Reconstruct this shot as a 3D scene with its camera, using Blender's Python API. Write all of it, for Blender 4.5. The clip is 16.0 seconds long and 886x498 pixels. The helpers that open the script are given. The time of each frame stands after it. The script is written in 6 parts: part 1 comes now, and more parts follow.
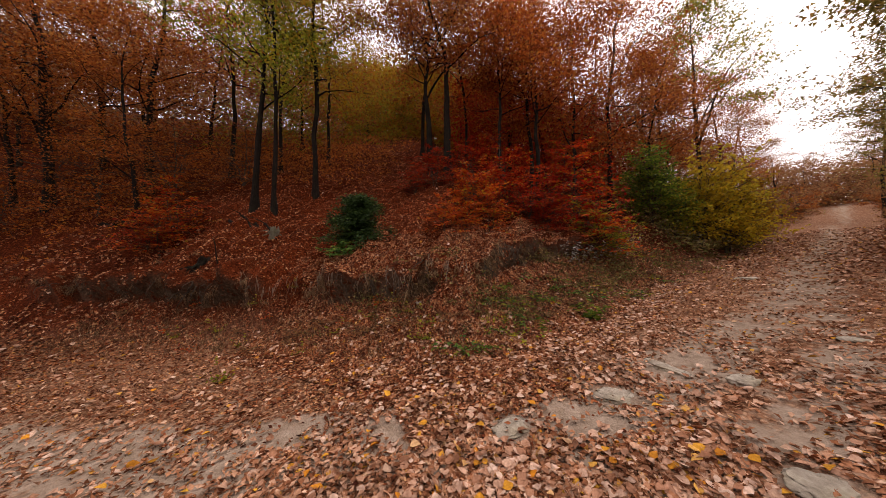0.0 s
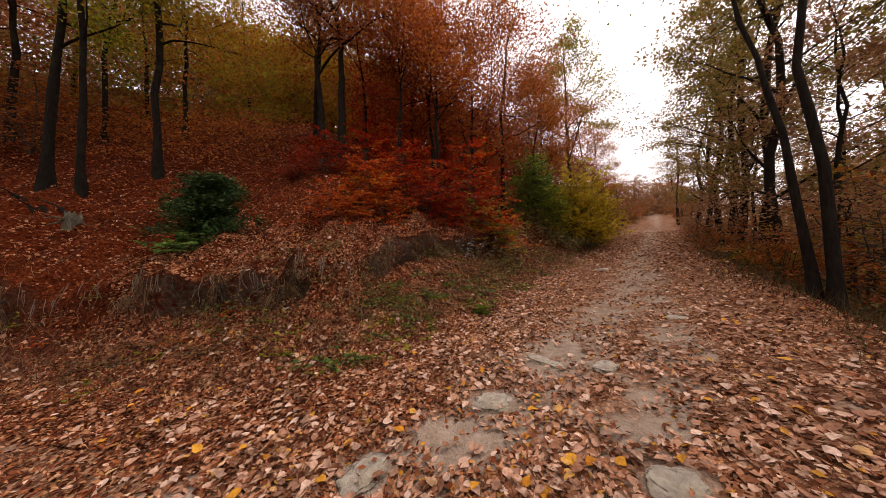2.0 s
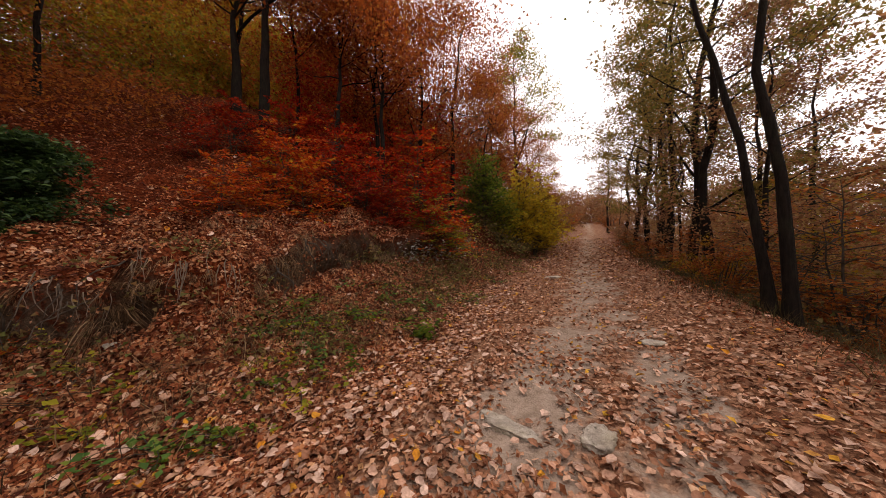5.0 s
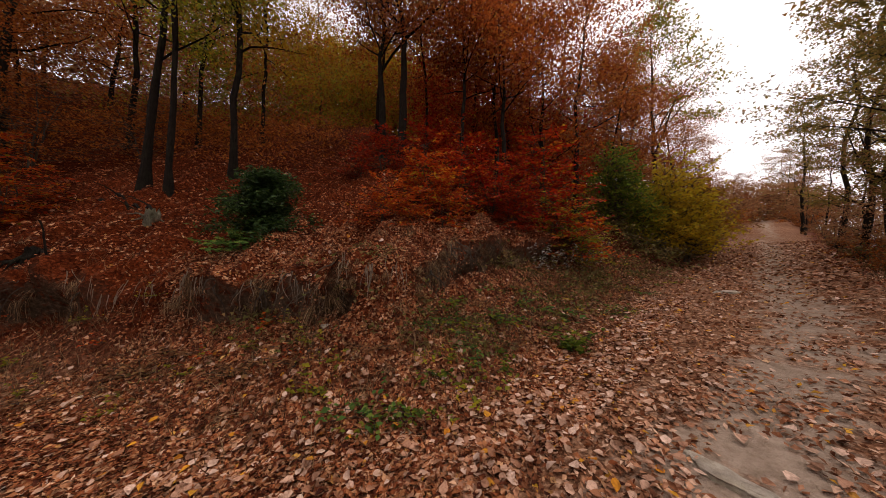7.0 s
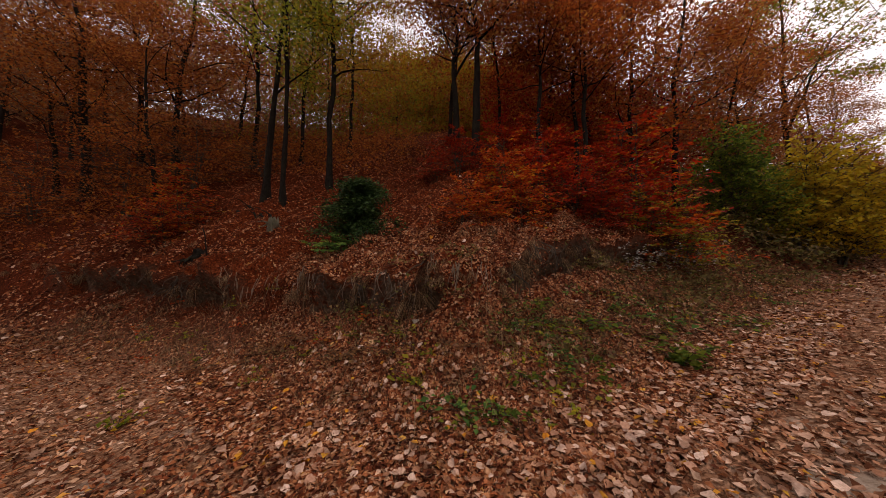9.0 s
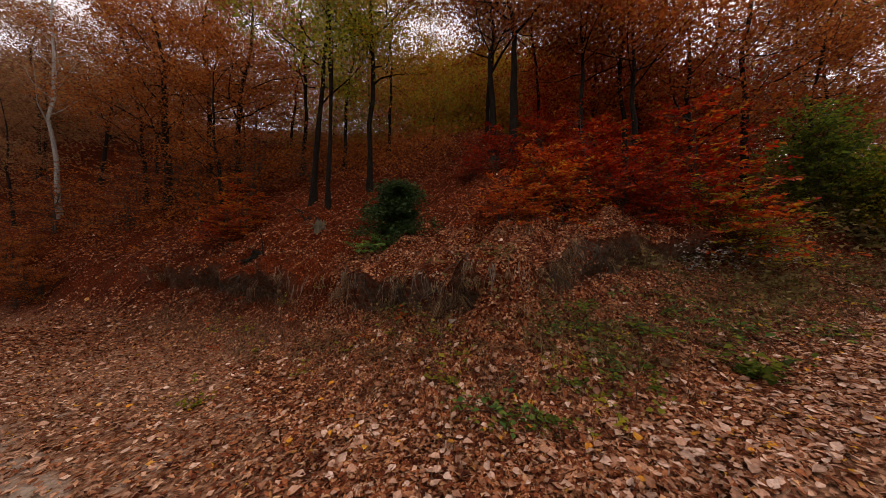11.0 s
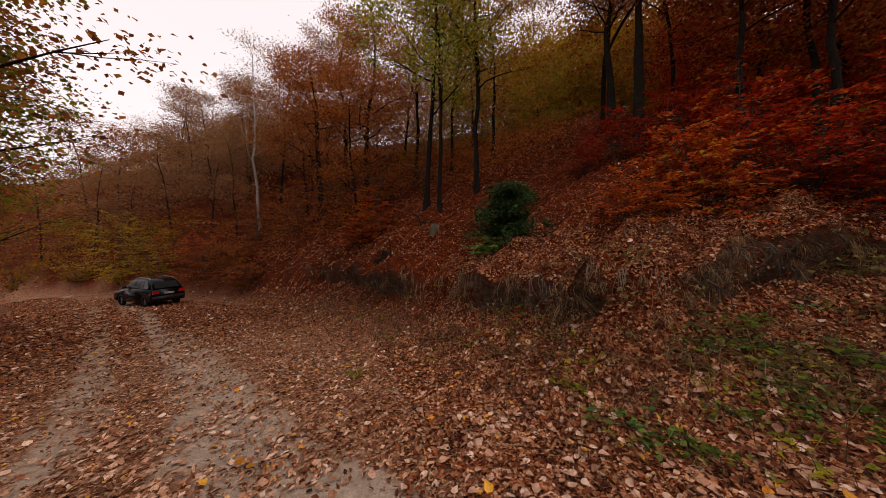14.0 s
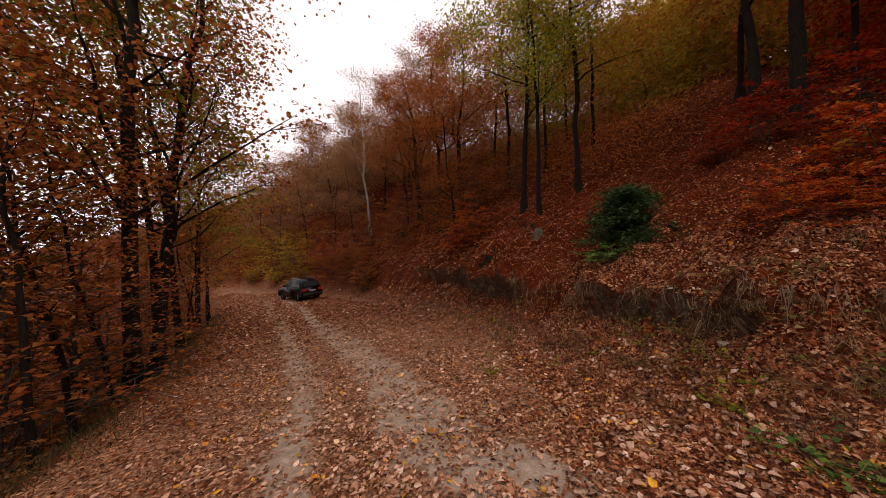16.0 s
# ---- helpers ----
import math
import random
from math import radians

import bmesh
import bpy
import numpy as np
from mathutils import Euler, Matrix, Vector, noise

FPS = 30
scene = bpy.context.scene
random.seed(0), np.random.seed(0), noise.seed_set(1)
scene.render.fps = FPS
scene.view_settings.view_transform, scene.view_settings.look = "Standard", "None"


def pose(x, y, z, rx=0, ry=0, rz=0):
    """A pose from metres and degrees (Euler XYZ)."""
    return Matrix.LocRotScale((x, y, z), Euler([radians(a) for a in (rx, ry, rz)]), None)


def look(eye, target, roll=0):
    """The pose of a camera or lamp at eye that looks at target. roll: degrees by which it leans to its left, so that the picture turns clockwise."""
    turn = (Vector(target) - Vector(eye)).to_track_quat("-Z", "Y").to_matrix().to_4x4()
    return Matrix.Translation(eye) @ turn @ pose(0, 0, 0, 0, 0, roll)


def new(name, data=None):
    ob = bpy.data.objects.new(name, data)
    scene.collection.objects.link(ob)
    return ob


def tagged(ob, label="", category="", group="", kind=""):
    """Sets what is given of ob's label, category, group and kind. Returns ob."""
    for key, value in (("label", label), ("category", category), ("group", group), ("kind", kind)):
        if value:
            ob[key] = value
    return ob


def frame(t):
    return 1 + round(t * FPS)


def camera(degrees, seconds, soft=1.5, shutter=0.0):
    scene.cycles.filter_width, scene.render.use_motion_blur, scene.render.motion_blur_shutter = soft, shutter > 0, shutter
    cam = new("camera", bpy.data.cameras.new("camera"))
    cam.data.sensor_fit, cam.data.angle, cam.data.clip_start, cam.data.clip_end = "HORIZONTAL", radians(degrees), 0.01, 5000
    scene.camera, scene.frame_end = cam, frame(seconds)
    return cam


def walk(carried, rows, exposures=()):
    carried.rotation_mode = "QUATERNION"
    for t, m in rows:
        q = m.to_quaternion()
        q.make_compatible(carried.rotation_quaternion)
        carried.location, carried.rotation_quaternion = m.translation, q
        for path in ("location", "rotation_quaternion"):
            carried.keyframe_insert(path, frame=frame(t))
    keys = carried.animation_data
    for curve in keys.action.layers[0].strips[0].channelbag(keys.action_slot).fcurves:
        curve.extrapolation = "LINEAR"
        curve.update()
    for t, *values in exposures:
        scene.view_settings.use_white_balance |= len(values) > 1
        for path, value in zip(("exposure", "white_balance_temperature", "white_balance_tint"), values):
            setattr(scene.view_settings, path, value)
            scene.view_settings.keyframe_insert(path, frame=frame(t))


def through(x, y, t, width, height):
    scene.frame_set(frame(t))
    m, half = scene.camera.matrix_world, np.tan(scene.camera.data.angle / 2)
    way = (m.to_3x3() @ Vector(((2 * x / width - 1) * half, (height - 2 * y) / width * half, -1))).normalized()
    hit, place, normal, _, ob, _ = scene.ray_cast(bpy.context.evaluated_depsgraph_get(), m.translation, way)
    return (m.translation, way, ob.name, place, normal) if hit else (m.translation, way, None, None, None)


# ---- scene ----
cam = camera(114.1, 16.0, soft=0.85)
PATH = [
    (0, (-0.062, -0.104, 1.586), (-1.157, 1.570, 1.572), -0.85),
    (0.5, (-0.077, -0.121, 1.565), (-1.089, 1.604, 1.549), -0.91),
    (1, (-0.073, -0.060, 1.534), (-0.961, 1.732, 1.520), -0.96),
    (1.5, (0.019, 0.304, 1.501), (-0.709, 2.166, 1.480), -1.03),
    (2, (0.040, 0.658, 1.484), (-0.485, 2.588, 1.453), -0.72),
    (2.5, (0.089, 0.839, 1.493), (-0.230, 2.813, 1.457), -0.64),
    (3, (0.052, 1.085, 1.440), (-0.071, 3.080, 1.400), -0.58),
    (3.2, (0.069, 1.182, 1.454), (0.002, 3.180, 1.412), -0.45),
    (5.3, (-0.117, 1.867, 1.557), (-0.348, 3.854, 1.539), 1.24),
    (5.5, (-0.201, 1.851, 1.583), (-0.496, 3.829, 1.564), 1.13),
    (6, (-0.428, 1.760, 1.557), (-0.909, 3.701, 1.542), 0.99),
    (6.5, (-0.542, 1.680, 1.552), (-1.231, 3.557, 1.536), 1.10),
    (7, (-0.581, 1.694, 1.546), (-1.459, 3.491, 1.537), 1.14),
    (7.5, (-0.688, 1.761, 1.494), (-1.720, 3.474, 1.493), 0.95),
    (8, (-0.727, 1.694, 1.524), (-1.871, 3.334, 1.520), 1.02),
    (8.5, (-0.766, 1.538, 1.539), (-1.987, 3.123, 1.528), 0.87),
    (9, (-0.749, 1.532, 1.536), (-2.025, 3.073, 1.523), 0.79),
    (11.5, (-0.729, 1.557, 1.545), (-2.255, 2.850, 1.526), 0.17),
    (12, (-0.746, 1.421, 1.553), (-2.336, 2.634, 1.535), 0.06),
    (12.5, (-0.658, 1.017, 1.594), (-2.309, 2.146, 1.570), -0.30),
    (13, (-0.632, 0.937, 1.598), (-2.346, 1.966, 1.573), -0.51),
    (13.5, (-0.700, 1.117, 1.598), (-2.479, 2.030, 1.564), -0.65),
    (14, (-0.690, 1.250, 1.647), (-2.535, 2.023, 1.610), -0.90),
    (14.5, (-0.666, 1.140, 1.724), (-2.566, 1.761, 1.679), -1.35),
    (15, (-0.648, 0.673, 1.779), (-2.590, 1.150, 1.725), -2.23),
    (15.5, (-0.520, 0.394, 1.837), (-2.492, 0.721, 1.785), -3.10),
    (16, (-0.237, 0.412, 2.040), (-2.226, 0.619, 1.994), -3.36),
]
walk(cam, [(t, look(eye, target, roll)) for t, eye, target, roll in PATH], [(0, 0.64, 7500, 18), (3, 0.66, 7500, 18), (5.5, 0.53, 7500, 18), (7, 0.28, 7500, 18), (9, 0.17, 7500, 19), (12.5, 0.23, 7500, 19), (14.3, 0.17, 7500, 19), (16, 0.34, 7600, 20)])

# ---- light: an overcast autumn day ----
world = bpy.data.worlds.new("overcast_sky")
scene.world = world
world.use_nodes = True
nt = world.node_tree
sky = nt.nodes.new("ShaderNodeTexSky")
sky.sky_type, sky.sun_disc, sky.sun_elevation, sky.sun_rotation = "NISHITA", False, radians(60), radians(35)
sky.air_density, sky.dust_density, sky.ozone_density = 1.0, 3.0, 1.0
pale = nt.nodes.new("ShaderNodeHueSaturation")
pale.inputs["Saturation"].default_value = 0.12
nt.links.new(sky.outputs[0], pale.inputs["Color"])
cloud = nt.nodes.new("ShaderNodeMix")
cloud.data_type = "RGBA"
cloud.inputs[0].default_value = 0.65
cloud.inputs[7].default_value = (6.9, 7.0, 7.8, 1)
nt.links.new(pale.outputs[0], cloud.inputs[6])
nt.links.new(cloud.outputs[2], nt.nodes["Background"].inputs["Color"])
nt.nodes["Background"].inputs["Strength"].default_value = 0.15
sun = new("sun", bpy.data.lights.new("sun", "SUN"))
sun.data.energy, sun.data.angle, sun.data.color = 0.6, radians(30), (1.0, 0.96, 0.9)
sun.matrix_world = pose(0, 0, 30, 30, 0, -35 + 180)


# ---- materials ----
def material(name):
    m = bpy.data.materials.new(name)
    m.use_nodes = True
    return m, m.node_tree, m.node_tree.nodes["Principled BSDF"]


def node(nt, kind, **values):
    n = nt.nodes.new("ShaderNode" + kind)
    for key, value in values.items():
        n.inputs[key].default_value = value
    return n


def ramp(nt, source, stops):
    n = nt.nodes.new("ShaderNodeValToRGB")
    while len(n.color_ramp.elements) < len(stops):
        n.color_ramp.elements.new(0.5)
    for e, (at, colour) in zip(n.color_ramp.elements, stops):
        e.position, e.color = at, (*colour, 1)
    nt.links.new(source, n.inputs[0])
    return n.outputs[0]


def mixed(nt, factor, a, b, mode="MIX"):
    n = nt.nodes.new("ShaderNodeMix")
    n.data_type, n.blend_type = "RGBA", mode
    for socket, value in ((n.inputs[0], factor), (n.inputs[6], a), (n.inputs[7], b)):
        if isinstance(value, (int, float)):
            socket.default_value = value
        elif isinstance(value, tuple):
            socket.default_value = (*value, 1)
        else:
            nt.links.new(value, socket)
    return n.outputs[2]


def noise_at(nt, scale, detail=4.0, rough=0.55):
    co = nt.nodes.new("ShaderNodeTexCoord")
    n = node(nt, "TexNoise", Scale=scale, Detail=detail, Roughness=rough)
    nt.links.new(co.outputs["Object"], n.inputs["Vector"])
    return n.outputs[0]


def bumped(nt, shader, height, strength, distance):
    n = node(nt, "Bump", Strength=strength, Distance=distance)
    nt.links.new(height, n.inputs["Height"])
    nt.links.new(n.outputs[0], shader.inputs["Normal"])


def leafy(name, stops, through=0.62, rough=0.6):
    """Leaves of many tints, one tint a leaf, that let some light through."""
    m, nt, shader = material(name)
    geo = nt.nodes.new("ShaderNodeNewGeometry")
    tint = ramp(nt, geo.outputs["Random Per Island"], stops)
    broad = ramp(nt, noise_at(nt, 0.6, 2.0), [(0.3, (0.6, 0.6, 0.6)), (0.7, (1.0, 1.0, 1.0))])
    colour = mixed(nt, 1.0, tint, broad, "MULTIPLY")
    nt.links.new(colour, shader.inputs["Base Color"])
    shader.inputs["Roughness"].default_value = rough
    shader.inputs["Specular IOR Level"].default_value = 0.12
    glow = nt.nodes.new("ShaderNodeBsdfTranslucent")
    nt.links.new(colour, glow.inputs["Color"])
    both = nt.nodes.new("ShaderNodeMixShader")
    both.inputs[0].default_value = through
    nt.links.new(shader.outputs[0], both.inputs[1])
    nt.links.new(glow.outputs[0], both.inputs[2])
    nt.links.new(both.outputs[0], nt.nodes["Material Output"].inputs["Surface"])
    return m


RUST = leafy("rust_leaves", [(0.0, (0.15, 0.04, 0.014)), (0.35, (0.32, 0.085, 0.021)), (0.7, (0.47, 0.135, 0.028)), (1.0, (0.56, 0.235, 0.045))])
RED = leafy("red_leaves", [(0.0, (0.17, 0.010, 0.006)), (0.5, (0.38, 0.024, 0.008)), (0.85, (0.52, 0.05, 0.010)), (1.0, (0.46, 0.12, 0.015))], 0.5)
ORANGE = leafy("orange_leaves", [(0.0, (0.24, 0.026, 0.008)), (0.4, (0.50, 0.060, 0.012)), (0.75, (0.62, 0.12, 0.016)), (1.0, (0.55, 0.28, 0.03))], 0.5)
VERMILION = leafy("vermilion_leaves", [(0.0, (0.2, 0.012, 0.006)), (0.45, (0.48, 0.03, 0.010)), (0.8, (0.62, 0.065, 0.012)), (0.93, (0.6, 0.25, 0.02)), (1.0, (0.3, 0.26, 0.02))], 0.5)
LIME = leafy("yellow_green_leaves", [(0.0, (0.14, 0.16, 0.018)), (0.5, (0.3, 0.32, 0.03)), (0.85, (0.52, 0.44, 0.036)), (1.0, (0.55, 0.22, 0.02))])
OCHRE = leafy("ochre_leaves", [(0.0, (0.22, 0.095, 0.010)), (0.4, (0.40, 0.19, 0.016)), (0.75, (0.46, 0.28, 0.024)), (1.0, (0.27, 0.25, 0.03))], 0.55)
GOLDEN = leafy("golden_leaves", [(0.0, (0.3, 0.026, 0.008)), (0.45, (0.56, 0.065, 0.012)), (0.75, (0.66, 0.13, 0.016)), (0.92, (0.6, 0.3, 0.025)), (1.0, (0.35, 0.3, 0.03))], 0.5)
FRESH = leafy("fresh_green_leaves", [(0.0, (0.06, 0.13, 0.03)), (0.6, (0.12, 0.24, 0.05)), (1.0, (0.3, 0.36, 0.06))], 0.5)
BRICK = leafy("brick_red_leaves", [(0.0, (0.169, 0.039, 0.013)), (0.4, (0.351, 0.0754, 0.0169)), (0.8, (0.494, 0.124, 0.0234)), (1.0, (0.546, 0.234, 0.039))])
YELLOW = leafy("yellow_leaves", [(0.0, (0.4, 0.24, 0.02)), (0.5, (0.68, 0.43, 0.03)), (1.0, (0.56, 0.48, 0.045))], 0.66)
OLIVE = leafy("olive_leaves", [(0.0, (0.10, 0.105, 0.014)), (0.4, (0.21, 0.205, 0.022)), (0.75, (0.34, 0.29, 0.026)), (1.0, (0.42, 0.27, 0.03))])
GREEN = leafy("green_leaves", [(0.0, (0.06, 0.105, 0.016)), (0.5, (0.14, 0.21, 0.025)), (1.0, (0.32, 0.32, 0.035))])
DARKGREEN = leafy("dark_green_leaves", [(0.0, (0.014, 0.032, 0.011)), (0.6, (0.034, 0.07, 0.02)), (1.0, (0.09, 0.15, 0.035))], 0.3, 0.55)
BROWN = leafy("brown_leaves", [(0.0, (0.18, 0.075, 0.035)), (0.4, (0.33, 0.145, 0.066)), (0.8, (0.45, 0.225, 0.1)), (1.0, (0.36, 0.26, 0.095))])
DUSKY = leafy("olive_brown_leaves", [(0.0, (0.11, 0.085, 0.02)), (0.4, (0.22, 0.165, 0.035)), (0.7, (0.33, 0.21, 0.05)), (0.9, (0.36, 0.17, 0.05)), (1.0, (0.22, 0.24, 0.05))])


def bark(name, dark, light, moss=0.2):
    m, nt, shader = material(name)
    co = nt.nodes.new("ShaderNodeTexCoord")
    stretch = node(nt, "Mapping", Scale=(1, 1, 0.18))
    nt.links.new(co.outputs["Object"], stretch.inputs["Vector"])
    grain = node(nt, "TexNoise", Scale=26.0, Detail=8.0, Roughness=0.65)
    nt.links.new(stretch.outputs[0], grain.inputs["Vector"])
    wood = ramp(nt, grain.outputs[0], [(0.3, dark), (0.7, light)])
    patch = ramp(nt, noise_at(nt, 2.2, 5.0), [(0.5, (0, 0, 0)), (0.72, (moss, moss, moss))])
    nt.links.new(mixed(nt, patch, wood, (0.07, 0.085, 0.035)), shader.inputs["Base Color"])
    shader.inputs["Roughness"].default_value = 0.95
    shader.inputs["Specular IOR Level"].default_value = 0.15
    bumped(nt, shader, grain.outputs[0], 1.0, 0.05)
    return m


BARK = bark("dark_bark", (0.005, 0.0035, 0.0025), (0.024, 0.016, 0.011), 0.15)
PALEBARK = bark("pale_bark", (0.16, 0.14, 0.12), (0.42, 0.39, 0.34), 0.1)
TWIG = bark("twig_bark", (0.03, 0.022, 0.017), (0.10, 0.08, 0.06), 0.0)
MOSSBARK = bark("mossy_bark", (0.05, 0.045, 0.03), (0.2, 0.17, 0.12), 0.9)
PALEROOT = bark("pale_root_bark", (0.11, 0.08, 0.055), (0.34, 0.27, 0.2), 0.0)
ROOT = bark("root_bark", (0.025, 0.018, 0.013), (0.12, 0.09, 0.065), 0.0)


def earth():
    """Leaf-strewn soil; the wheel tracks lie bare where the attribute says so."""
    m, nt, shader = material("leaf_strewn_soil")
    co = nt.nodes.new("ShaderNodeTexCoord")
    warp = node(nt, "TexNoise", Scale=9.0, Detail=3.0)
    nt.links.new(co.outputs["Object"], warp.inputs["Vector"])
    off = nt.nodes.new("ShaderNodeMix")
    off.data_type, off.blend_type = "RGBA", "ADD"
    off.inputs[0].default_value = 0.09
    nt.links.new(co.outputs["Object"], off.inputs[6])
    nt.links.new(warp.outputs["Color"], off.inputs[7])
    cells = node(nt, "TexVoronoi", Scale=25.0)
    nt.links.new(off.outputs[2], cells.inputs["Vector"])
    small = node(nt, "TexVoronoi", Scale=47.0)
    nt.links.new(off.outputs[2], small.inputs["Vector"])
    litter = ramp(nt, cells.outputs["Color"], [(0.1, (0.17, 0.07, 0.036)), (0.4, (0.31, 0.145, 0.078)), (0.65, (0.43, 0.225, 0.13)), (0.9, (0.55, 0.33, 0.21))])
    finer = ramp(nt, small.outputs["Color"], [(0.2, (0.55, 0.5, 0.5)), (0.8, (1.0, 1.0, 1.0))])
    litter = mixed(nt, 1.0, litter, finer, "MULTIPLY")
    edge = ramp(nt, cells.outputs["Distance"], [(0.25, (1, 1, 1)), (0.75, (0.45, 0.42, 0.4))])
    litter = mixed(nt, 0.8, litter, edge, "MULTIPLY")
    soil = ramp(nt, noise_at(nt, 7.0, 9.0, 0.7), [(0.3, (0.2, 0.14, 0.1)), (0.55, (0.33, 0.245, 0.185)), (0.75, (0.44, 0.34, 0.27))])
    # hill litter: redder, and darkened for shade under trees and between leaves
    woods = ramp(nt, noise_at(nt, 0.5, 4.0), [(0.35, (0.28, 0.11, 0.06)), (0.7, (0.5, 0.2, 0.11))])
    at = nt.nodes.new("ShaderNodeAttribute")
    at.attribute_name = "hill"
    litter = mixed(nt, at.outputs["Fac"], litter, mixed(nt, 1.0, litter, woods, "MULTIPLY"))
    bare = nt.nodes.new("ShaderNodeAttribute")
    bare.attribute_name = "bare"
    add = nt.nodes.new("ShaderNodeMath")
    add.operation = "MULTIPLY_ADD"
    nt.links.new(noise_at(nt, 2.3, 6.0, 0.65), add.inputs[0])
    add.inputs[1].default_value = 1.6
    sub = nt.nodes.new("ShaderNodeMath")
    sub.operation = "SUBTRACT"
    nt.links.new(bare.outputs["Fac"], sub.inputs[0])
    sub.inputs[1].default_value = 0.98
    nt.links.new(sub.outputs[0], add.inputs[2])
    clear = ramp(nt, add.outputs[0], [(0.28, (0, 0, 0)), (0.5, (1, 1, 1))])
    # cut face: bare soil, its colour darkened to stand for the undercut's shade
    face = nt.nodes.new("ShaderNodeAttribute")
    face.attribute_name = "face"
    shaded_soil = ramp(nt, noise_at(nt, 14.0, 8.0, 0.7), [(0.3, (0.018, 0.012, 0.008)), (0.52, (0.075, 0.048, 0.03)), (0.75, (0.2, 0.135, 0.088))])
    patchy = nt.nodes.new("ShaderNodeMath")
    patchy.operation = "MULTIPLY"
    nt.links.new(face.outputs["Fac"], patchy.inputs[0])
    nt.links.new(ramp(nt, noise_at(nt, 5.5, 6.0, 0.7), [(0.38, (0.1, 0.1, 0.1)), (0.5, (1, 1, 1))]), patchy.inputs[1])
    nt.links.new(mixed(nt, patchy.outputs[0], mixed(nt, clear, litter, soil), shaded_soil), shader.inputs["Base Color"])
    shader.inputs["Roughness"].default_value = 1.0
    shader.inputs["Specular IOR Level"].default_value = 0.05
    bumped(nt, shader, small.outputs["Distance"], 0.6, 0.02)
    return m


EARTH = earth()


# the lie of the land: plan lines of the track's two edges, walked from the parked car to the far rise
INNER = [(-330, -400), (-37, -21), (-28, -9.4), (-20, -2.6), (-14.5, 0.2), (-8.5, 2.1), (-5.5, 2.9), (-3, 3.2), (-2, 3.6), (-1.5, 4.4), (-0.8, 5.8), (0.1, 8.3), (2.4, 14.5), (8, 29), (20, 60), (150, 380)]
OUTER = [(-338, -415), (-42, -30), (-29, -17.2), (-17, -10.5), (-10.1, -6.9), (-7.3, -5.5), (-4.6, -4.3), (-1, -3.2), (2, -0.5), (3.0, 3.0), (3.9, 6.1), (4.6, 8), (6.5, 13.3), (12.5, 28), (25, 59), (157, 378)]


def along(line, x, y):
    """Distance to a plan line, to its left positive, and how far along it, in segments."""
    best, side, where = np.full(x.shape, 1e9), np.ones(x.shape), np.zeros(x.shape)
    for n in range(len(line) - 1):
        (ax, ay), (bx, by) = line[n], line[n + 1]
        dx, dy = bx - ax, by - ay
        k = np.clip(((x - ax) * dx + (y - ay) * dy) / (dx * dx + dy * dy), 0, 1)
        d = np.hypot(x - ax - k * dx, y - ay - k * dy)
        near = d < best
        best = np.where(near, d, best)
        side = np.where(near, np.sign((y - ay) * dx - (x - ax) * dy), side)
        where = np.where(near, n + k, where)
    return best * side, where


def ripple(x, y):
    """Fixed soft bumps, about -1 to 1."""
    return (np.sin(1.7 * x + 0.6 * y + 1) + np.sin(-0.9 * x + 2.1 * y + 2.2) + np.sin(3.3 * x - 1.2 * y) * 0.6 + np.sin(1.1 * x + 4.1 * y + 4) * 0.5 + np.sin(6.1 * x + 3.7 * y) * 0.3 + np.sin(-4.3 * x + 6.7 * y + 1.3) * 0.3) / 3


def track_height(x, y):
    v = 0.095 * x + 0.036 * y
    low = -1 - 1.4 * (1 - np.exp(np.minimum(v + 1, 0) / 1.4))
    d = np.clip(0.36 * x + 0.93 * y - 8, 0, 75)
    return np.where(v < -1, low, v) + 0.0009 * d * d * np.clip(1 - (d - 60) / 60, 0, 1) - 0.02 * d - 0.06 * np.clip(0.36 * x + 0.93 * y - 80, 0, 900)


def tracks(wo):
    """How far in from the outer edge the two wheel tracks run."""
    return np.interp(wo, [6, 8.6, 9.3], [2.8, 2.3, 1.65]), np.interp(wo, [6, 7.3, 8.6, 9.2, 10, 11.5], [4.25, 4.6, 3.2, 2.7, 2.2, 2.0])


# per node of INNER: rise of the verge, its width, height of the cut bank, slope of the hill behind
RISE = [2.2, 2.2, 2.2, 1.85, 1.3, 0.88, 0.68, 0.54, 0.62, 1.1, 1.3, 1.06, 1.3, 1.0, 0.6, 0.5]
WIDE = [2.2, 2.2, 2.2, 2.0, 1.75, 1.4, 1.25, 1.1, 1.3, 2.0, 2.4, 2.2, 2.0, 2.0, 2.0, 2.0]
BANK = [0.1, 0.1, 0.3, 0.5, 0.65, 0.7, 0.68, 0.62, 0.58, 0.42, 0.38, 0.56, 0.3, 0.3, 0.3, 0.3]
SLOPE = [0.9, 0.9, 0.9, 0.9, 0.87, 0.74, 0.54, 0.45, 0.45, 0.52, 0.62, 0.68, 0.6, 0.5, 0.45, 0.4]


def torn(w):
    """How sharply the bank is cut, along the inner line: 1 where it is torn open, low where leaves cover it."""
    return np.interp(w, [3.3, 3.7, 5.0, 5.3, 5.7, 5.95, 6.9, 7.5, 9.1, 9.5, 11.5, 11.75, 12], [0.2, 1, 1, 0.3, 0.3, 1, 1, 0.2, 0.15, 1, 1, 0.4, 0.2])


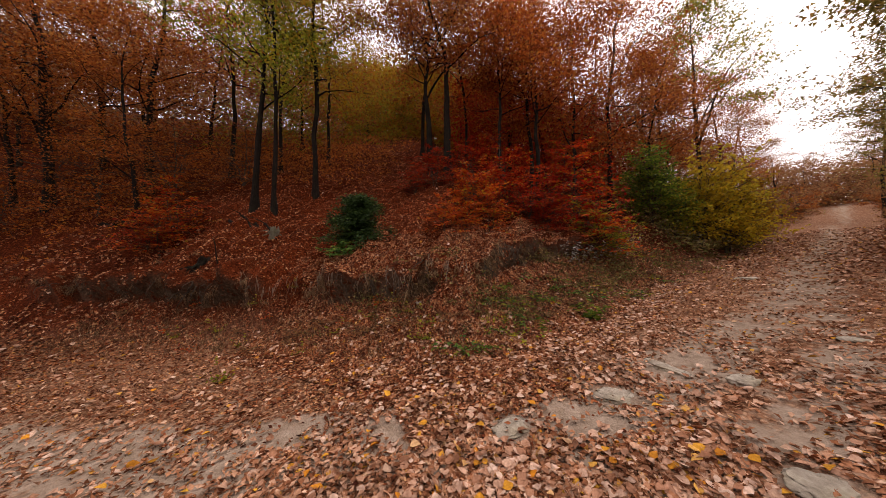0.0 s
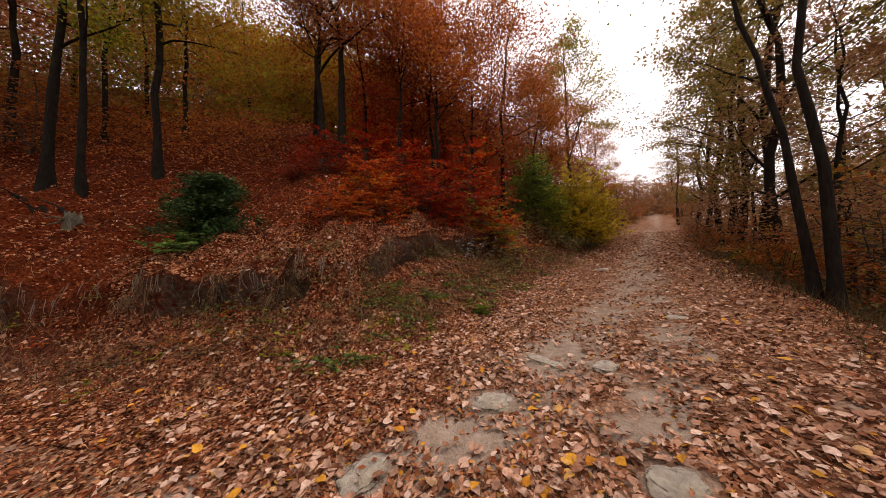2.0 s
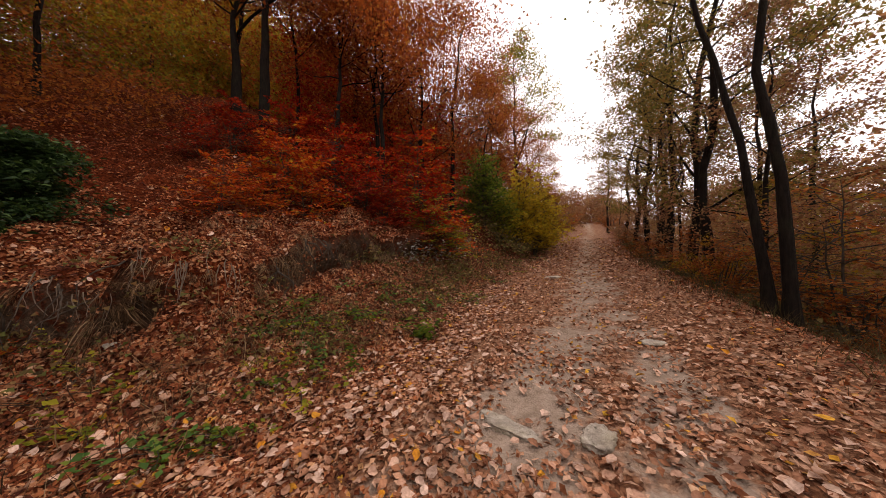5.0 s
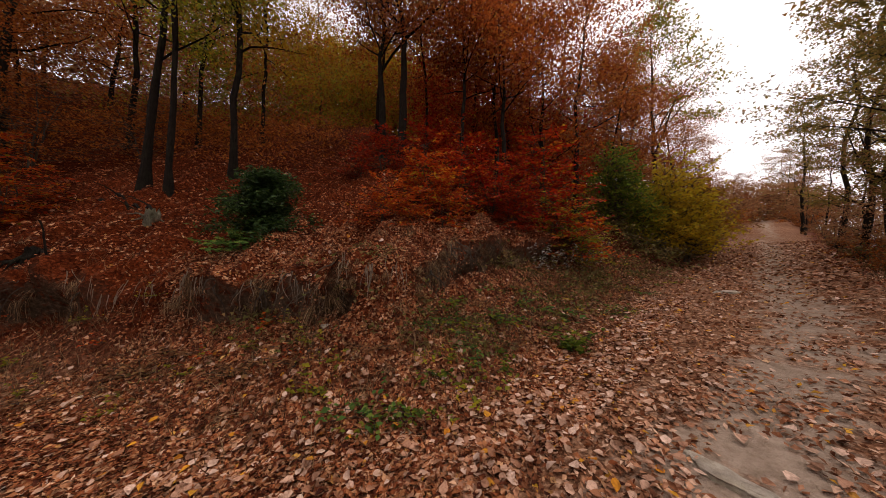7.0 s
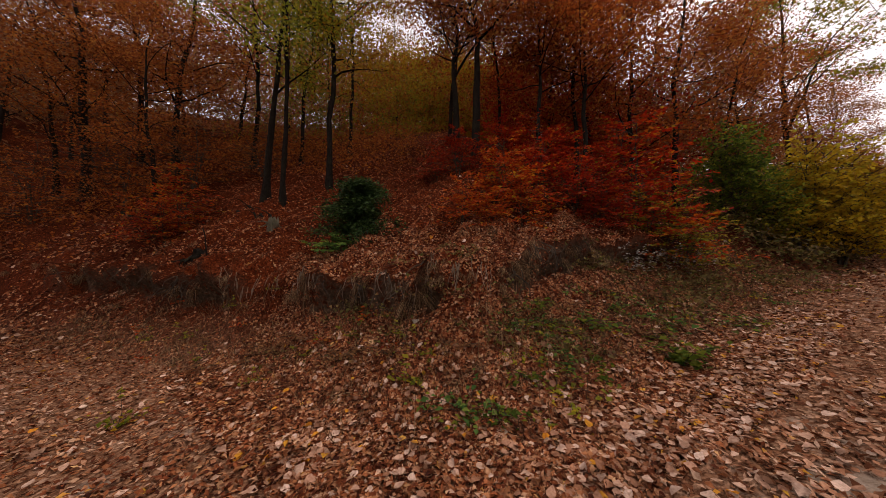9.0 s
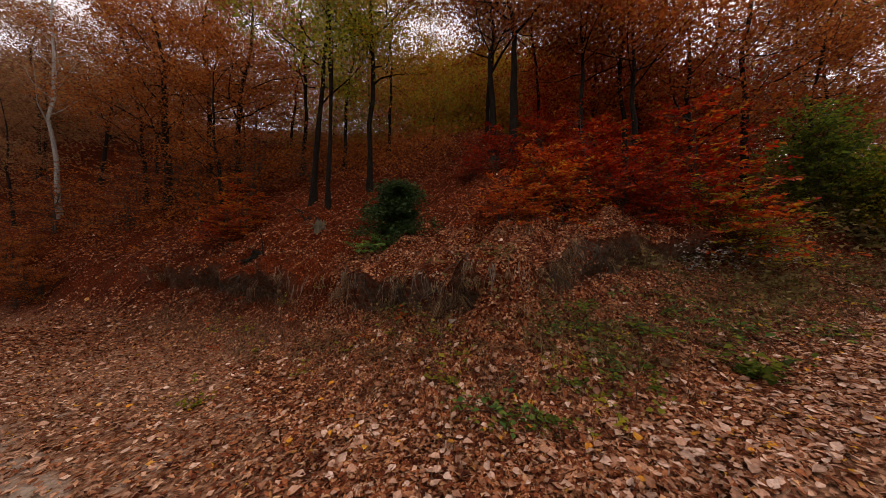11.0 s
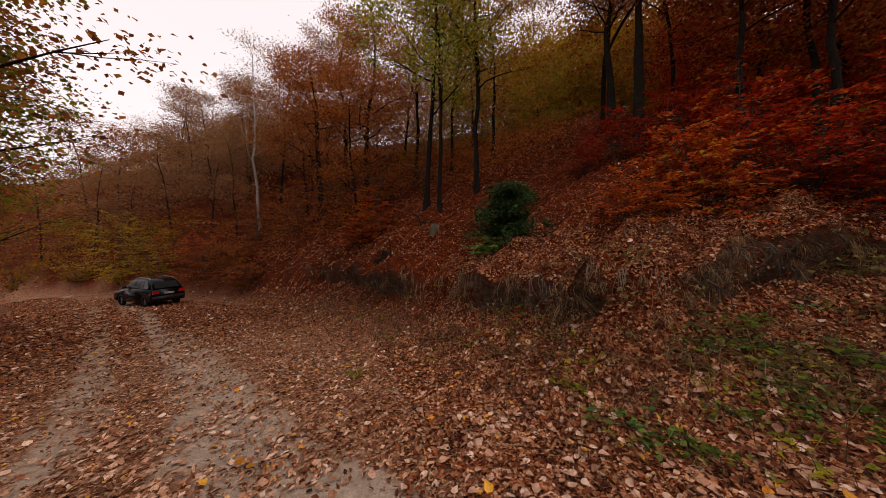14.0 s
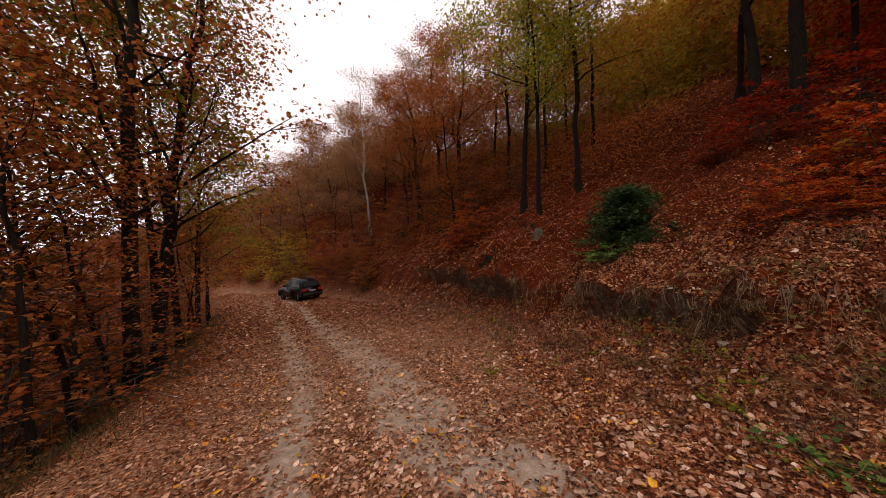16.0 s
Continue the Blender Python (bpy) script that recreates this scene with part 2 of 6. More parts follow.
def eased(x, y, di):
    """The four measures of the slope, blended between the nodes of the line."""
    total, sums = 0, [0, 0, 0, 0]
    soft = 1.0 + 0.25 * np.abs(di)
    for (nx, ny), *values in zip(INNER, RISE, WIDE, BANK, SLOPE):
        w = np.exp(-(np.hypot(x - nx, y - ny) - np.abs(di)) / soft) + 1e-12
        total = total + w
        sums = [a + w * v for a, v in zip(sums, values)]
    return [a / total for a in sums]


def ground_height(x, y):
    """Height of the ground at arrays x, y."""
    x, y = np.asarray(x, float), np.asarray(y, float)
    base = track_height(x, y)
    di, wi = along(INNER, x, y)
    do, wo = along(OUTER, x, y)
    rise, wide, bank, slope = eased(x, y, di)
    wide = wide + 0.07 * np.sin(2.3 * x + 1.3 * y) + 0.05 * np.sin(5.1 * x - 2.2 * y)
    k = np.clip(di / wide, 0, 1)
    hill = rise * k * (0.35 + 0.65 * k)
    step = np.clip((di - wide) / 0.2, 0, 1)
    soft = np.clip((di - wide + 0.5) / 1.0, 0, 1)
    cut = torn(wi)
    hill += bank * (cut * step * step * (3 - 2 * step) + (1 - cut) * soft * soft * (3 - 2 * soft)) * (0.88 + 0.2 * np.sin(1.9 * x + 0.7) + 0.14 * np.sin(4.7 * x + y) + 0.16 * np.sin(8.9 * x + 3.1 * y + 1.1 * np.sin(3.7 * x)) + 0.1 * np.sin(15.7 * x - 6.3 * y))
    back = np.maximum(di - wide, 0)
    hill += slope * np.minimum(back, 12) + 0.5 * np.clip(back - 12, 0, 30) + 0.1 * np.clip(back - 42, 0, 80)
    off = np.maximum(-do, 0)
    drop = -0.62 * np.minimum(off, 14) * np.clip(off / 0.8, 0, 1) - 0.1 * np.clip(off - 14, 0, 60)
    rough = 0.012 + 0.05 * np.clip(di / 1.5, 0, 1) + 0.05 * np.clip(off / 2, 0, 1)
    fine = np.sin(9.1 * x + 5.3 * y + 2 * np.sin(3.1 * y)) * np.sin(-6.7 * x + 10.3 * y + 2 * np.sin(2.7 * x)) + 0.6 * np.sin(17 * x + 3 * y) * np.sin(15 * y - 4 * x)
    lumps = 0.035 * np.clip(di / 0.6 + 0.4, 0, 1) * fine
    one, two = tracks(wo)
    ruts = -0.03 * np.exp(-(((do - one) / 0.35) ** 2)) - 0.03 * np.exp(-(((do - two) / 0.35) ** 2))
    return base + np.where(di > 0, hill, 0) + np.where(do < 0, drop, 0) + rough * ripple(x, y) + lumps + ruts * (di < 0)


# ---- building helpers ----
def mesh_from(name, verts, faces, material, smooth=False):
    """A mesh from arrays: verts n x 3, faces n x 3 or n x 4 (or a list of such arrays)."""
    me = bpy.data.meshes.new(name)
    groups = [f for f in (faces if isinstance(faces, list) else [faces]) if len(f)]
    verts = np.asarray(verts, np.float32)
    me.vertices.add(len(verts))
    me.vertices.foreach_set("co", verts.ravel())
    sizes = np.concatenate([np.full(len(f), f.shape[1]) for f in groups])
    me.loops.add(int(sizes.sum()))
    me.loops.foreach_set("vertex_index", np.concatenate([f.ravel() for f in groups]).astype(np.int32))
    me.polygons.add(len(sizes))
    me.polygons.foreach_set("loop_start", np.concatenate([[0], np.cumsum(sizes)[:-1]]).astype(np.int32))
    me.polygons.foreach_set("loop_total", sizes.astype(np.int32))
    if smooth:
        me.polygons.foreach_set("use_smooth", np.ones(len(sizes), bool))
    me.update(calc_edges=True)
    me.materials.append(material)
    return me


def part(name, data, parent, label=""):
    """One mesh as a part under a thing or under a part."""
    ob = new(name, data)
    ob.parent = parent
    return tagged(ob, label)


def bm_mesh(name, bm, material, smooth=False):
    me = bpy.data.meshes.new(name)
    bm.to_mesh(me)
    bm.free()
    me.materials.append(material)
    if smooth:
        me.polygons.foreach_set("use_smooth", np.ones(len(me.polygons), bool))
    return me


def thing(name, label, category, group="", kind="", at=(0, 0, 0), turn=0.0):
    ob = new(name)
    ob.empty_display_size = 0.2
    ob.location, ob.rotation_euler = at, (0, 0, turn)
    return tagged(ob, label, category, group, kind)


def level(x, y):
    return float(ground_height(np.array([x]), np.array([y]))[0])


def tubes(paths, sides=7):
    """Tapered tubes along paths: lists of (points n x 3, radii n)."""
    verts, faces, count = [], [], 0
    ring = np.linspace(0, 2 * math.pi, sides, endpoint=False)
    for points, radii in paths:
        points, radii = np.asarray(points, float), np.asarray(radii, float)
        way = np.gradient(points, axis=0)
        way /= np.linalg.norm(way, axis=1, keepdims=True) + 1e-9
        ref = np.where(np.abs(way[:, 2:]) > 0.9, [[1.0, 0, 0]], [[0, 0, 1.0]])
        a = np.cross(way, ref)
        a /= np.linalg.norm(a, axis=1, keepdims=True) + 1e-9
        b = np.cross(way, a)
        v = points[:, None] + radii[:, None, None] * (np.cos(ring)[None, :, None] * a[:, None] + np.sin(ring)[None, :, None] * b[:, None])
        n = len(points)
        i = np.arange(n - 1)[:, None] * sides + np.arange(sides)[None]
        j = np.arange(n - 1)[:, None] * sides + (np.arange(sides)[None] + 1) % sides
        faces.append(np.stack([i, j, j + sides, i + sides], -1).reshape(-1, 4) + count)
        verts.append(v.reshape(-1, 3))
        count += n * sides
    return np.concatenate(verts), np.concatenate(faces)


def leaves(rng, centres, size, flat=0.9, slim=0.42, tri=False):
    """Small pointed leaves round the centres, each a bent pair of faces or, far off, one face."""
    n = len(centres)
    turn = rng.uniform(0, 2 * math.pi, n)
    normal = np.stack([rng.normal(0, flat, n), rng.normal(0, flat, n), np.ones(n)], 1)
    normal /= np.linalg.norm(normal, axis=1, keepdims=True)
    u = np.stack([np.cos(turn), np.sin(turn), np.zeros(n)], 1)
    u -= normal * (u * normal).sum(1, keepdims=True)
    u /= np.linalg.norm(u, axis=1, keepdims=True)
    v = np.cross(normal, u)
    s = (size * rng.uniform(0.65, 1.3, n))[:, None]
    if tri:
        verts = np.stack([centres - u * s * 0.5 - v * s * 0.1, centres + v * s * slim * 1.2 - u * s * 0.1, centres + u * s * 0.55 - v * s * 0.25], 1).reshape(-1, 3)
        return verts, np.arange(3 * n).reshape(-1, 3)
    fold = normal * s * 0.12
    verts = np.stack([centres - u * s * 0.5, centres + v * s * slim + fold, centres + u * s * 0.5, centres - v * s * slim + fold], 1).reshape(-1, 3)
    k = np.arange(n)[:, None] * 4
    return verts, np.concatenate([k + [[0, 1, 2]], k + [[0, 2, 3]]])


def wander(rng, start, way, length, steps, bend, rise=0.0):
    """A crooked path."""
    points, way = [np.array(start, float)], np.array(way, float)
    for _ in range(steps):
        way = way + rng.normal(0, bend, 3) + (0, 0, rise)
        way /= np.linalg.norm(way)
        points.append(points[-1] + way * length / steps)
    return np.array(points)


def tree_meshes(name, seed, height, radius, lean=(0, 0), bow=(0, 0), first=0.35, spread=3.0, limbs=16, count=6000, size=0.15, up=0.5, bark_material=None, leaf_material=None, clump=0.5, forks=0, tri=True):
    """Trunk, limbs and crown of one tree with its foot at the origin."""
    rng = np.random.default_rng(seed)
    k = np.linspace(0, 1, 14)
    wob = np.cumsum(rng.normal(0, 0.016 * height, (14, 2)), 0) * k[:, None]
    trunk = np.stack([lean[0] * k + bow[0] * 4 * k * (1 - k) + wob[:, 0], lean[1] * k + bow[1] * 4 * k * (1 - k) + wob[:, 1], height * k - 0.25 * (1 - k)], 1)
    thick = radius * (1 - 0.86 * k) * (1 + 0.7 * np.exp(-k * 30))
    knots = np.random.default_rng(seed + 1000)
    thick = thick * (1 + knots.normal(0, 0.07, 14))
    tv, tf = tubes([(trunk, thick)], 10)
    paths, tips = [], []
    for n in range(limbs):
        f = first + (0.98 - first) * (n + rng.uniform(0, 1)) / limbs
        at = np.array([np.interp(f, k, trunk[:, c]) for c in range(3)])
        az = n * 2.4 + rng.uniform(-0.5, 0.5)
        long = spread * (0.38 + 0.78 * (1 - ((f - first) / (1 - first)) ** 2.2)) * rng.uniform(0.6, 1.15)
        p = wander(rng, at, (math.cos(az), math.sin(az), up * rng.uniform(0.5, 1.6)), long, 6, 0.14, 0.02)
        r = np.interp(f, k, thick) * 0.5 * np.linspace(1, 0.12, 7)
        paths.append((p, np.maximum(r, 0.006)))
        for b in range(4):
            c = rng.uniform(0.3, 1.0)
            at2 = np.array([np.interp(c, np.linspace(0, 1, 7), p[:, a]) for a in range(3)])
            way = rng.normal(0, 1, 3) * (1, 1, 0.45) + (math.cos(az), math.sin(az), 0.15)
            q = wander(rng, at2, way / np.linalg.norm(way), long * rng.uniform(0.25, 0.5), 3, 0.2)
            paths.append((q, np.maximum(0.4 * r[3] * np.linspace(1, 0.2, 4), 0.004)))
            tips += [q[1], q[2], q[3], q[3]]
        tips += [p[3], p[4], p[5], p[6]]
    for n in range(forks):
        f = rng.uniform(0.3, 0.5)
        at = np.array([np.interp(f, k, trunk[:, c]) for c in range(3)])
        az = rng.uniform(0, 6.28)
        p = wander(rng, at, (0.4 * math.cos(az), 0.4 * math.sin(az), 1), height * 0.5, 8, 0.08)
        paths.append((p, np.interp(f, k, thick) * 0.75 * np.linspace(1, 0.15, 9)))
        tips += list(p[4:])
    lv, lf = tubes(paths, 3)
    tips = np.array(tips)
    pick = tips[rng.integers(0, len(tips), count)]
    spots = pick + rng.normal(0, 1, (count, 3)) * (clump, clump, clump * 0.42)
    cv, cf = leaves(rng, spots, size, tri=tri)
    return mesh_from(name + "_trunk", np.concatenate([tv, lv]), np.concatenate([tf, lf + len(tv)]), bark_material, True), mesh_from(name + "_crown", cv, cf, leaf_material)


def plant_tree(meshes, label, group, at, turn=0.0, scale=1.0, leaf_material=None, name="tree"):
    root = thing(name, label, "tree", group, at=(at[0], at[1], level(at[0], at[1]) - 0.05), turn=turn)
    root.scale = (scale, scale, scale)
    for kind, me in zip(("trunk", "crown"), meshes):
        ob = part(kind, me, root)
        if kind == "crown":
            tagged(ob, kind="stuff")
        if kind == "crown" and leaf_material:
            ob.material_slots[0].link = "OBJECT"
            ob.material_slots[0].material = leaf_material
    return root


def bush_meshes(name, seed, height, spread, stems=9, count=3500, size=0.1, leaf_material=None, flat=0.4, up=0.7, tri=False):
    """A sapling or shrub: stems from the foot, with sprays of leaves in layers."""
    rng = np.random.default_rng(seed)
    paths, tips = [], []
    for n in range(stems):
        az = n * 2.4 + rng.uniform(-0.4, 0.4)
        out = rng.uniform(0.15, 1.0)
        way = np.array([math.cos(az) * out, math.sin(az) * out, up * rng.uniform(0.5, 1.5)])
        long = (spread * out + height * (1.1 - out)) * rng.uniform(0.75, 1.1)
        p = wander(rng, (0.1 * math.cos(az), 0.1 * math.sin(az), -0.1), way / np.linalg.norm(way), long, 8, 0.1)
        paths.append((p, 0.022 * height / 2 * np.linspace(1, 0.15, 9)))
        for b in range(4 if tri else 8):
            c = rng.integers(2, 9)
            q = wander(rng, p[c], np.array([math.cos(az), math.sin(az), 0.05]) + rng.normal(0, 0.8, 3) * (1, 1, 0.25), long * rng.uniform(0.2, 0.42), 4, 0.14, -0.02)
            paths.append((q, np.linspace(0.008, 0.003, 5)))
            tips += [q[1], q[2], q[3], q[4]]
    tips = np.array(tips)
    sv, sf = tubes(paths, 3)
    pick = tips[rng.integers(0, len(tips), count)]
    spots = pick + rng.normal(0, 1, (count, 3)) * ((0.1, 0.1, 0.06) if tri else (0.13, 0.13, 0.045)) * np.array(max(1.0, spread / 1.6))
    spots[:, 2] = np.maximum(spots[:, 2], 0.03)
    cv, cf = leaves(rng, spots, size, flat, tri=tri)
    return mesh_from(name + "_stems", sv, sf, TWIG, True), mesh_from(name + "_foliage", cv, cf, leaf_material)


def beech_meshes(name, seed, height, spread, leaf_material, size=0.08, leaders=3, tiers=8, twigs=7, per_twig=6, lean=(0, 0), rise=0.12, low=0.1, loose=0.28):
    """A young beech or shrub: a few leaders with tiers of level boughs, each bough a flat spray of twigs with leaves on both sides."""
    rng = np.random.default_rng(seed)
    paths, at, way, up = [], [], [], []
    for n in range(leaders):
        az = n * 2.4 + rng.uniform(-0.5, 0.5)
        tall = height * (1.0 if n == 0 else rng.uniform(0.55, 0.9))
        k = np.linspace(0, 1, 9)
        out = (0.04 if n == 0 else 0.3) * spread
        stem = np.stack([k ** 1.3 * (out * math.cos(az) + lean[0]), k ** 1.3 * (out * math.sin(az) + lean[1]), tall * k - 0.08], 1) + np.cumsum(rng.normal(0, 0.012 * height, (9, 3)), 0) * (1, 1, 0)
        paths.append((stem, 0.011 * height * np.linspace(1, 0.15, 9)))
        for b in range(2 * tiers):
            f = low + (0.99 - low) * (b + rng.uniform(0, 0.9)) / (2 * tiers)
            foot = np.array([np.interp(f, k, stem[:, c]) for c in range(3)])
            a = b * 2.4 + n * 1.1 + rng.uniform(-0.6, 0.6)
            long = spread * (0.35 + 0.75 * (1 - f) ** 0.7) * rng.uniform(0.55, 1.2)
            p = wander(rng, foot, (math.cos(a), math.sin(a), rise + 0.5 * f * f), long, 6, 0.09, -0.035)
            paths.append((p, np.maximum(0.004 * height * np.linspace(1, 0.2, 7), 0.002)))
            flat = np.array([rng.normal(0, 0.16), rng.normal(0, 0.16), 1.0])
            for t in range(twigs + 1):
                c = 1.0 if t == twigs else 0.2 + 0.78 * (t + rng.uniform(0, 0.8)) / twigs
                q0 = np.array([np.interp(c, np.linspace(0, 1, 7), p[:, i]) for i in range(3)])
                side = 0.0 if t == twigs else (1 if t % 2 else -1) * rng.uniform(0.6, 1.1)
                d = np.array([math.cos(a + side), math.sin(a + side), rng.normal(-0.04, 0.1 + 0.5 * max(0, loose - 0.28))])
                reach = long * (0.2 if t == twigs else 0.42 * (1.1 - c) + 0.1) * rng.uniform(0.7, 1.2)
                q1 = q0 + d * reach
                if t % 2 == 0:
                    paths.append((np.array([q0, q1]), np.array([0.0035, 0.0015])))
                m = np.linspace(0.12, 1.0, per_twig) + rng.normal(0, 0.05, per_twig)
                at.append(q0 + (q1 - q0) * m[:, None] + rng.normal(0, 0.012, (per_twig, 3)))
                turn = math.atan2(d[1], d[0]) + np.where(np.arange(per_twig) % 2, 0.85, -0.85) + rng.normal(0, 0.3, per_twig)
                way.append(np.stack([np.cos(turn), np.sin(turn), rng.normal(-0.12, 0.22, per_twig)], 1))
                up.append(np.tile(flat, (per_twig, 1)) + rng.normal(0, loose, (per_twig, 3)))
    at, u, normal = np.concatenate(at), np.concatenate(way), np.concatenate(up)
    normal /= np.linalg.norm(normal, axis=1, keepdims=True)
    u -= normal * (u * normal).sum(1, keepdims=True)
    u /= np.linalg.norm(u, axis=1, keepdims=True)
    v = np.cross(normal, u)
    long = (size * rng.uniform(0.6, 1.3, len(at)))[:, None]
    tip, fold = at + u * long, normal * long * 0.1
    mid = at + u * long * 0.48
    verts = np.stack([at, mid + v * long * 0.31 + fold, tip, mid - v * long * 0.31 + fold], 1).reshape(-1, 3)
    k = np.arange(len(at))[:, None] * 4
    sv, sf = tubes(paths, 3)
    return mesh_from(name + "_stems", sv, sf, TWIG, True), mesh_from(name + "_foliage", verts, np.concatenate([k + [[0, 1, 2]], k + [[0, 2, 3]]]), leaf_material)


def plant_bush(meshes, label, at, group="", turn=0.0, scale=1.0, leaf_material=None, name="bush"):
    root = thing(name, label, "bush", group, at=(at[0], at[1], level(at[0], at[1]) - 0.02), turn=turn)
    root.scale = (scale, scale, scale)
    for kind, me in zip(("stem", "crown"), meshes):
        ob = part(kind, me, root)
        if kind == "crown":
            tagged(ob, kind="stuff")
        if kind == "crown" and leaf_material:
            ob.material_slots[0].link = "OBJECT"
            ob.material_slots[0].material = leaf_material
    return root


# ---- the ground: one sheet out to the horizon ----
def spaced(lo, hi, fine, far, grow=1.09):
    """Coordinates, fine between lo and hi and ever wider out to far."""
    mid = list(np.arange(lo, hi, fine))
    step, out = fine, [mid[-1]]
    while out[-1] < far:
        step *= grow
        out.append(out[-1] + step)
    step, low = fine, [mid[0]]
    while low[-1] > -far:
        step *= grow
        low.append(low[-1] - step)
    return np.array(low[:0:-1] + mid + out[1:])


gx, gy = spaced(-13, 6, 0.09, 900, 1.13), spaced(-4, 13, 0.09, 900, 1.13)
GX, GY = np.meshgrid(gx, gy, indexing="ij")
FX, FY = GX.ravel(), GY.ravel()
GZ = ground_height(FX, FY)
d_in, _ = along(INNER, FX, FY)
d_out, w_out = along(OUTER, FX, FY)


def overhang(x, y, d):
    """How far the lip of the cut bank hangs out over its foot: shifts in x and y."""
    e = 0.05
    nx = (along(INNER, x + e, y)[0] - along(INNER, x - e, y)[0]) / (2 * e)
    ny = (along(INNER, x, y + e)[0] - along(INNER, x, y - e)[0]) / (2 * e)
    _, wide, bank, _ = eased(x, y, d)
    past = d - wide - 0.07 * np.sin(2.3 * x + 1.3 * y) - 0.05 * np.sin(5.1 * x - 2.2 * y)
    ragged = torn(along(INNER, x, y)[1]) * (0.85 + 0.35 * np.sin(2.9 * x + 1.1 * y) + 0.3 * np.sin(7.3 * x + 2 * y) + 0.25 * np.sin(13 * x - 9 * y))
    ragged = ragged * np.interp(along(INNER, x, y)[1], [3.6, 3.9, 4.9, 5.1, 10.75, 11.0, 11.5, 11.7], [1, 1.7, 1.7, 1, 1, 1.8, 1.8, 1])
    shift = (-0.26 * np.exp(-(((past - 0.2) / 0.13) ** 2)) + 0.2 * np.exp(-(((past + 0.02) / 0.1) ** 2))) * np.clip(bank / 0.5, 0, 1) * np.clip(ragged, 0.0, 1.9)
    return nx * shift, ny * shift


over_x, over_y = overhang(FX, FY, d_in)
ids = np.arange(GX.size).reshape(GX.shape)
quads = np.stack([ids[:-1, :-1], ids[1:, :-1], ids[1:, 1:], ids[:-1, 1:]], -1).reshape(-1, 4)
ground = new("ground", mesh_from("ground", np.stack([FX + over_x, FY + over_y, GZ], 1), quads, EARTH, True))
tagged(ground, "woodland ground with a leaf-strewn dirt track", "ground", kind="structure")


def bareness(d_in, d_out, w_out):
    one, two = tracks(w_out)
    line = np.maximum(np.exp(-(((d_out - one) / 0.55) ** 2)) * 0.7, np.exp(-(((d_out - two) / 0.75) ** 2)) * 0.8)
    line = line * np.interp(w_out, [6, 8, 9, 10, 12], [1.0, 1.05, 1.05, 0.85, 0.85])
    return np.maximum(line, 0.3 * (d_out > 0.6)) * (d_in < -0.5) * (d_out > 0)


bare = bareness(d_in, d_out, w_out)
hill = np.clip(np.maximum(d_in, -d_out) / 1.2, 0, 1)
_, wide_in, bank_in, _ = eased(FX, FY, d_in)
past_in = d_in - wide_in - 0.07 * np.sin(2.3 * FX + 1.3 * FY) - 0.05 * np.sin(5.1 * FX - 2.2 * FY)
torn_in = torn(along(INNER, FX, FY)[1])
face = np.clip(1.6 - np.abs(past_in - 0.06) / 0.1, 0, 1) * np.clip(torn_in * 1.4 - 0.4, 0, 1)
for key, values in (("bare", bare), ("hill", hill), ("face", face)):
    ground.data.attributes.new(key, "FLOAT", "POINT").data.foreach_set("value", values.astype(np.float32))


def fir_meshes(name, seed, height, spread, tiers, count, size, leaf_material):
    """A young evergreen: one stem, tiers of level boughs, dense flat sprays."""
    rng = np.random.default_rng(seed)
    stem = wander(rng, (0, 0, -0.1), (0, 0, 1), height, 8, 0.03)
    paths, spots = [(stem, np.linspace(0.03, 0.006, 9))], []
    for n in range(tiers):
        f = 0.06 + 0.9 * (n + rng.uniform(-0.4, 0.4)) / tiers
        at = np.array([np.interp(f, np.linspace(0, 1, 9), stem[:, c]) for c in range(3)])
        for b in range(7):
            az = b * 0.9 + n * 1.7 + rng.uniform(-0.3, 0.3)
            long = spread * (1.08 - f) ** 0.55 * rng.uniform(0.4, 1.2)
            p = wander(rng, at, (math.cos(az), math.sin(az), rng.uniform(0.1, 0.8)), long, 6, 0.14, -0.09)
            paths.append((p, np.linspace(0.008, 0.003, 7)))
            k = rng.uniform(0.25, 1.0, count // (tiers * 7))
            spots.append(np.stack([np.interp(k, np.linspace(0, 1, 7), p[:, c]) for c in range(3)], 1) + rng.normal(0, 1, (len(k), 3)) * (0.11, 0.11, 0.06))
    sv, sf = tubes(paths, 4)
    cv, cf = leaves(rng, np.concatenate(spots), size, 0.7, 0.22)
    return mesh_from(name + "_stem", sv, sf, TWIG, True), mesh_from(name + "_foliage", cv, cf, leaf_material)


# ---- trees of the wood on the slope ----
SLOPE_GROUP = "trees on the slope"


def lone_tree(label, at, seed, height, radius, top, leaf_material, bark_material=None, count=6000, **more):
    """A tree with a trunk of its own lean: top is the offset of its tip from its foot."""
    return plant_tree(tree_meshes("tree", seed, height, radius, lean=top, bark_material=bark_material or BARK, leaf_material=leaf_material, count=int(1.25 * count), size=0.115, **more), label, SLOPE_GROUP, at)


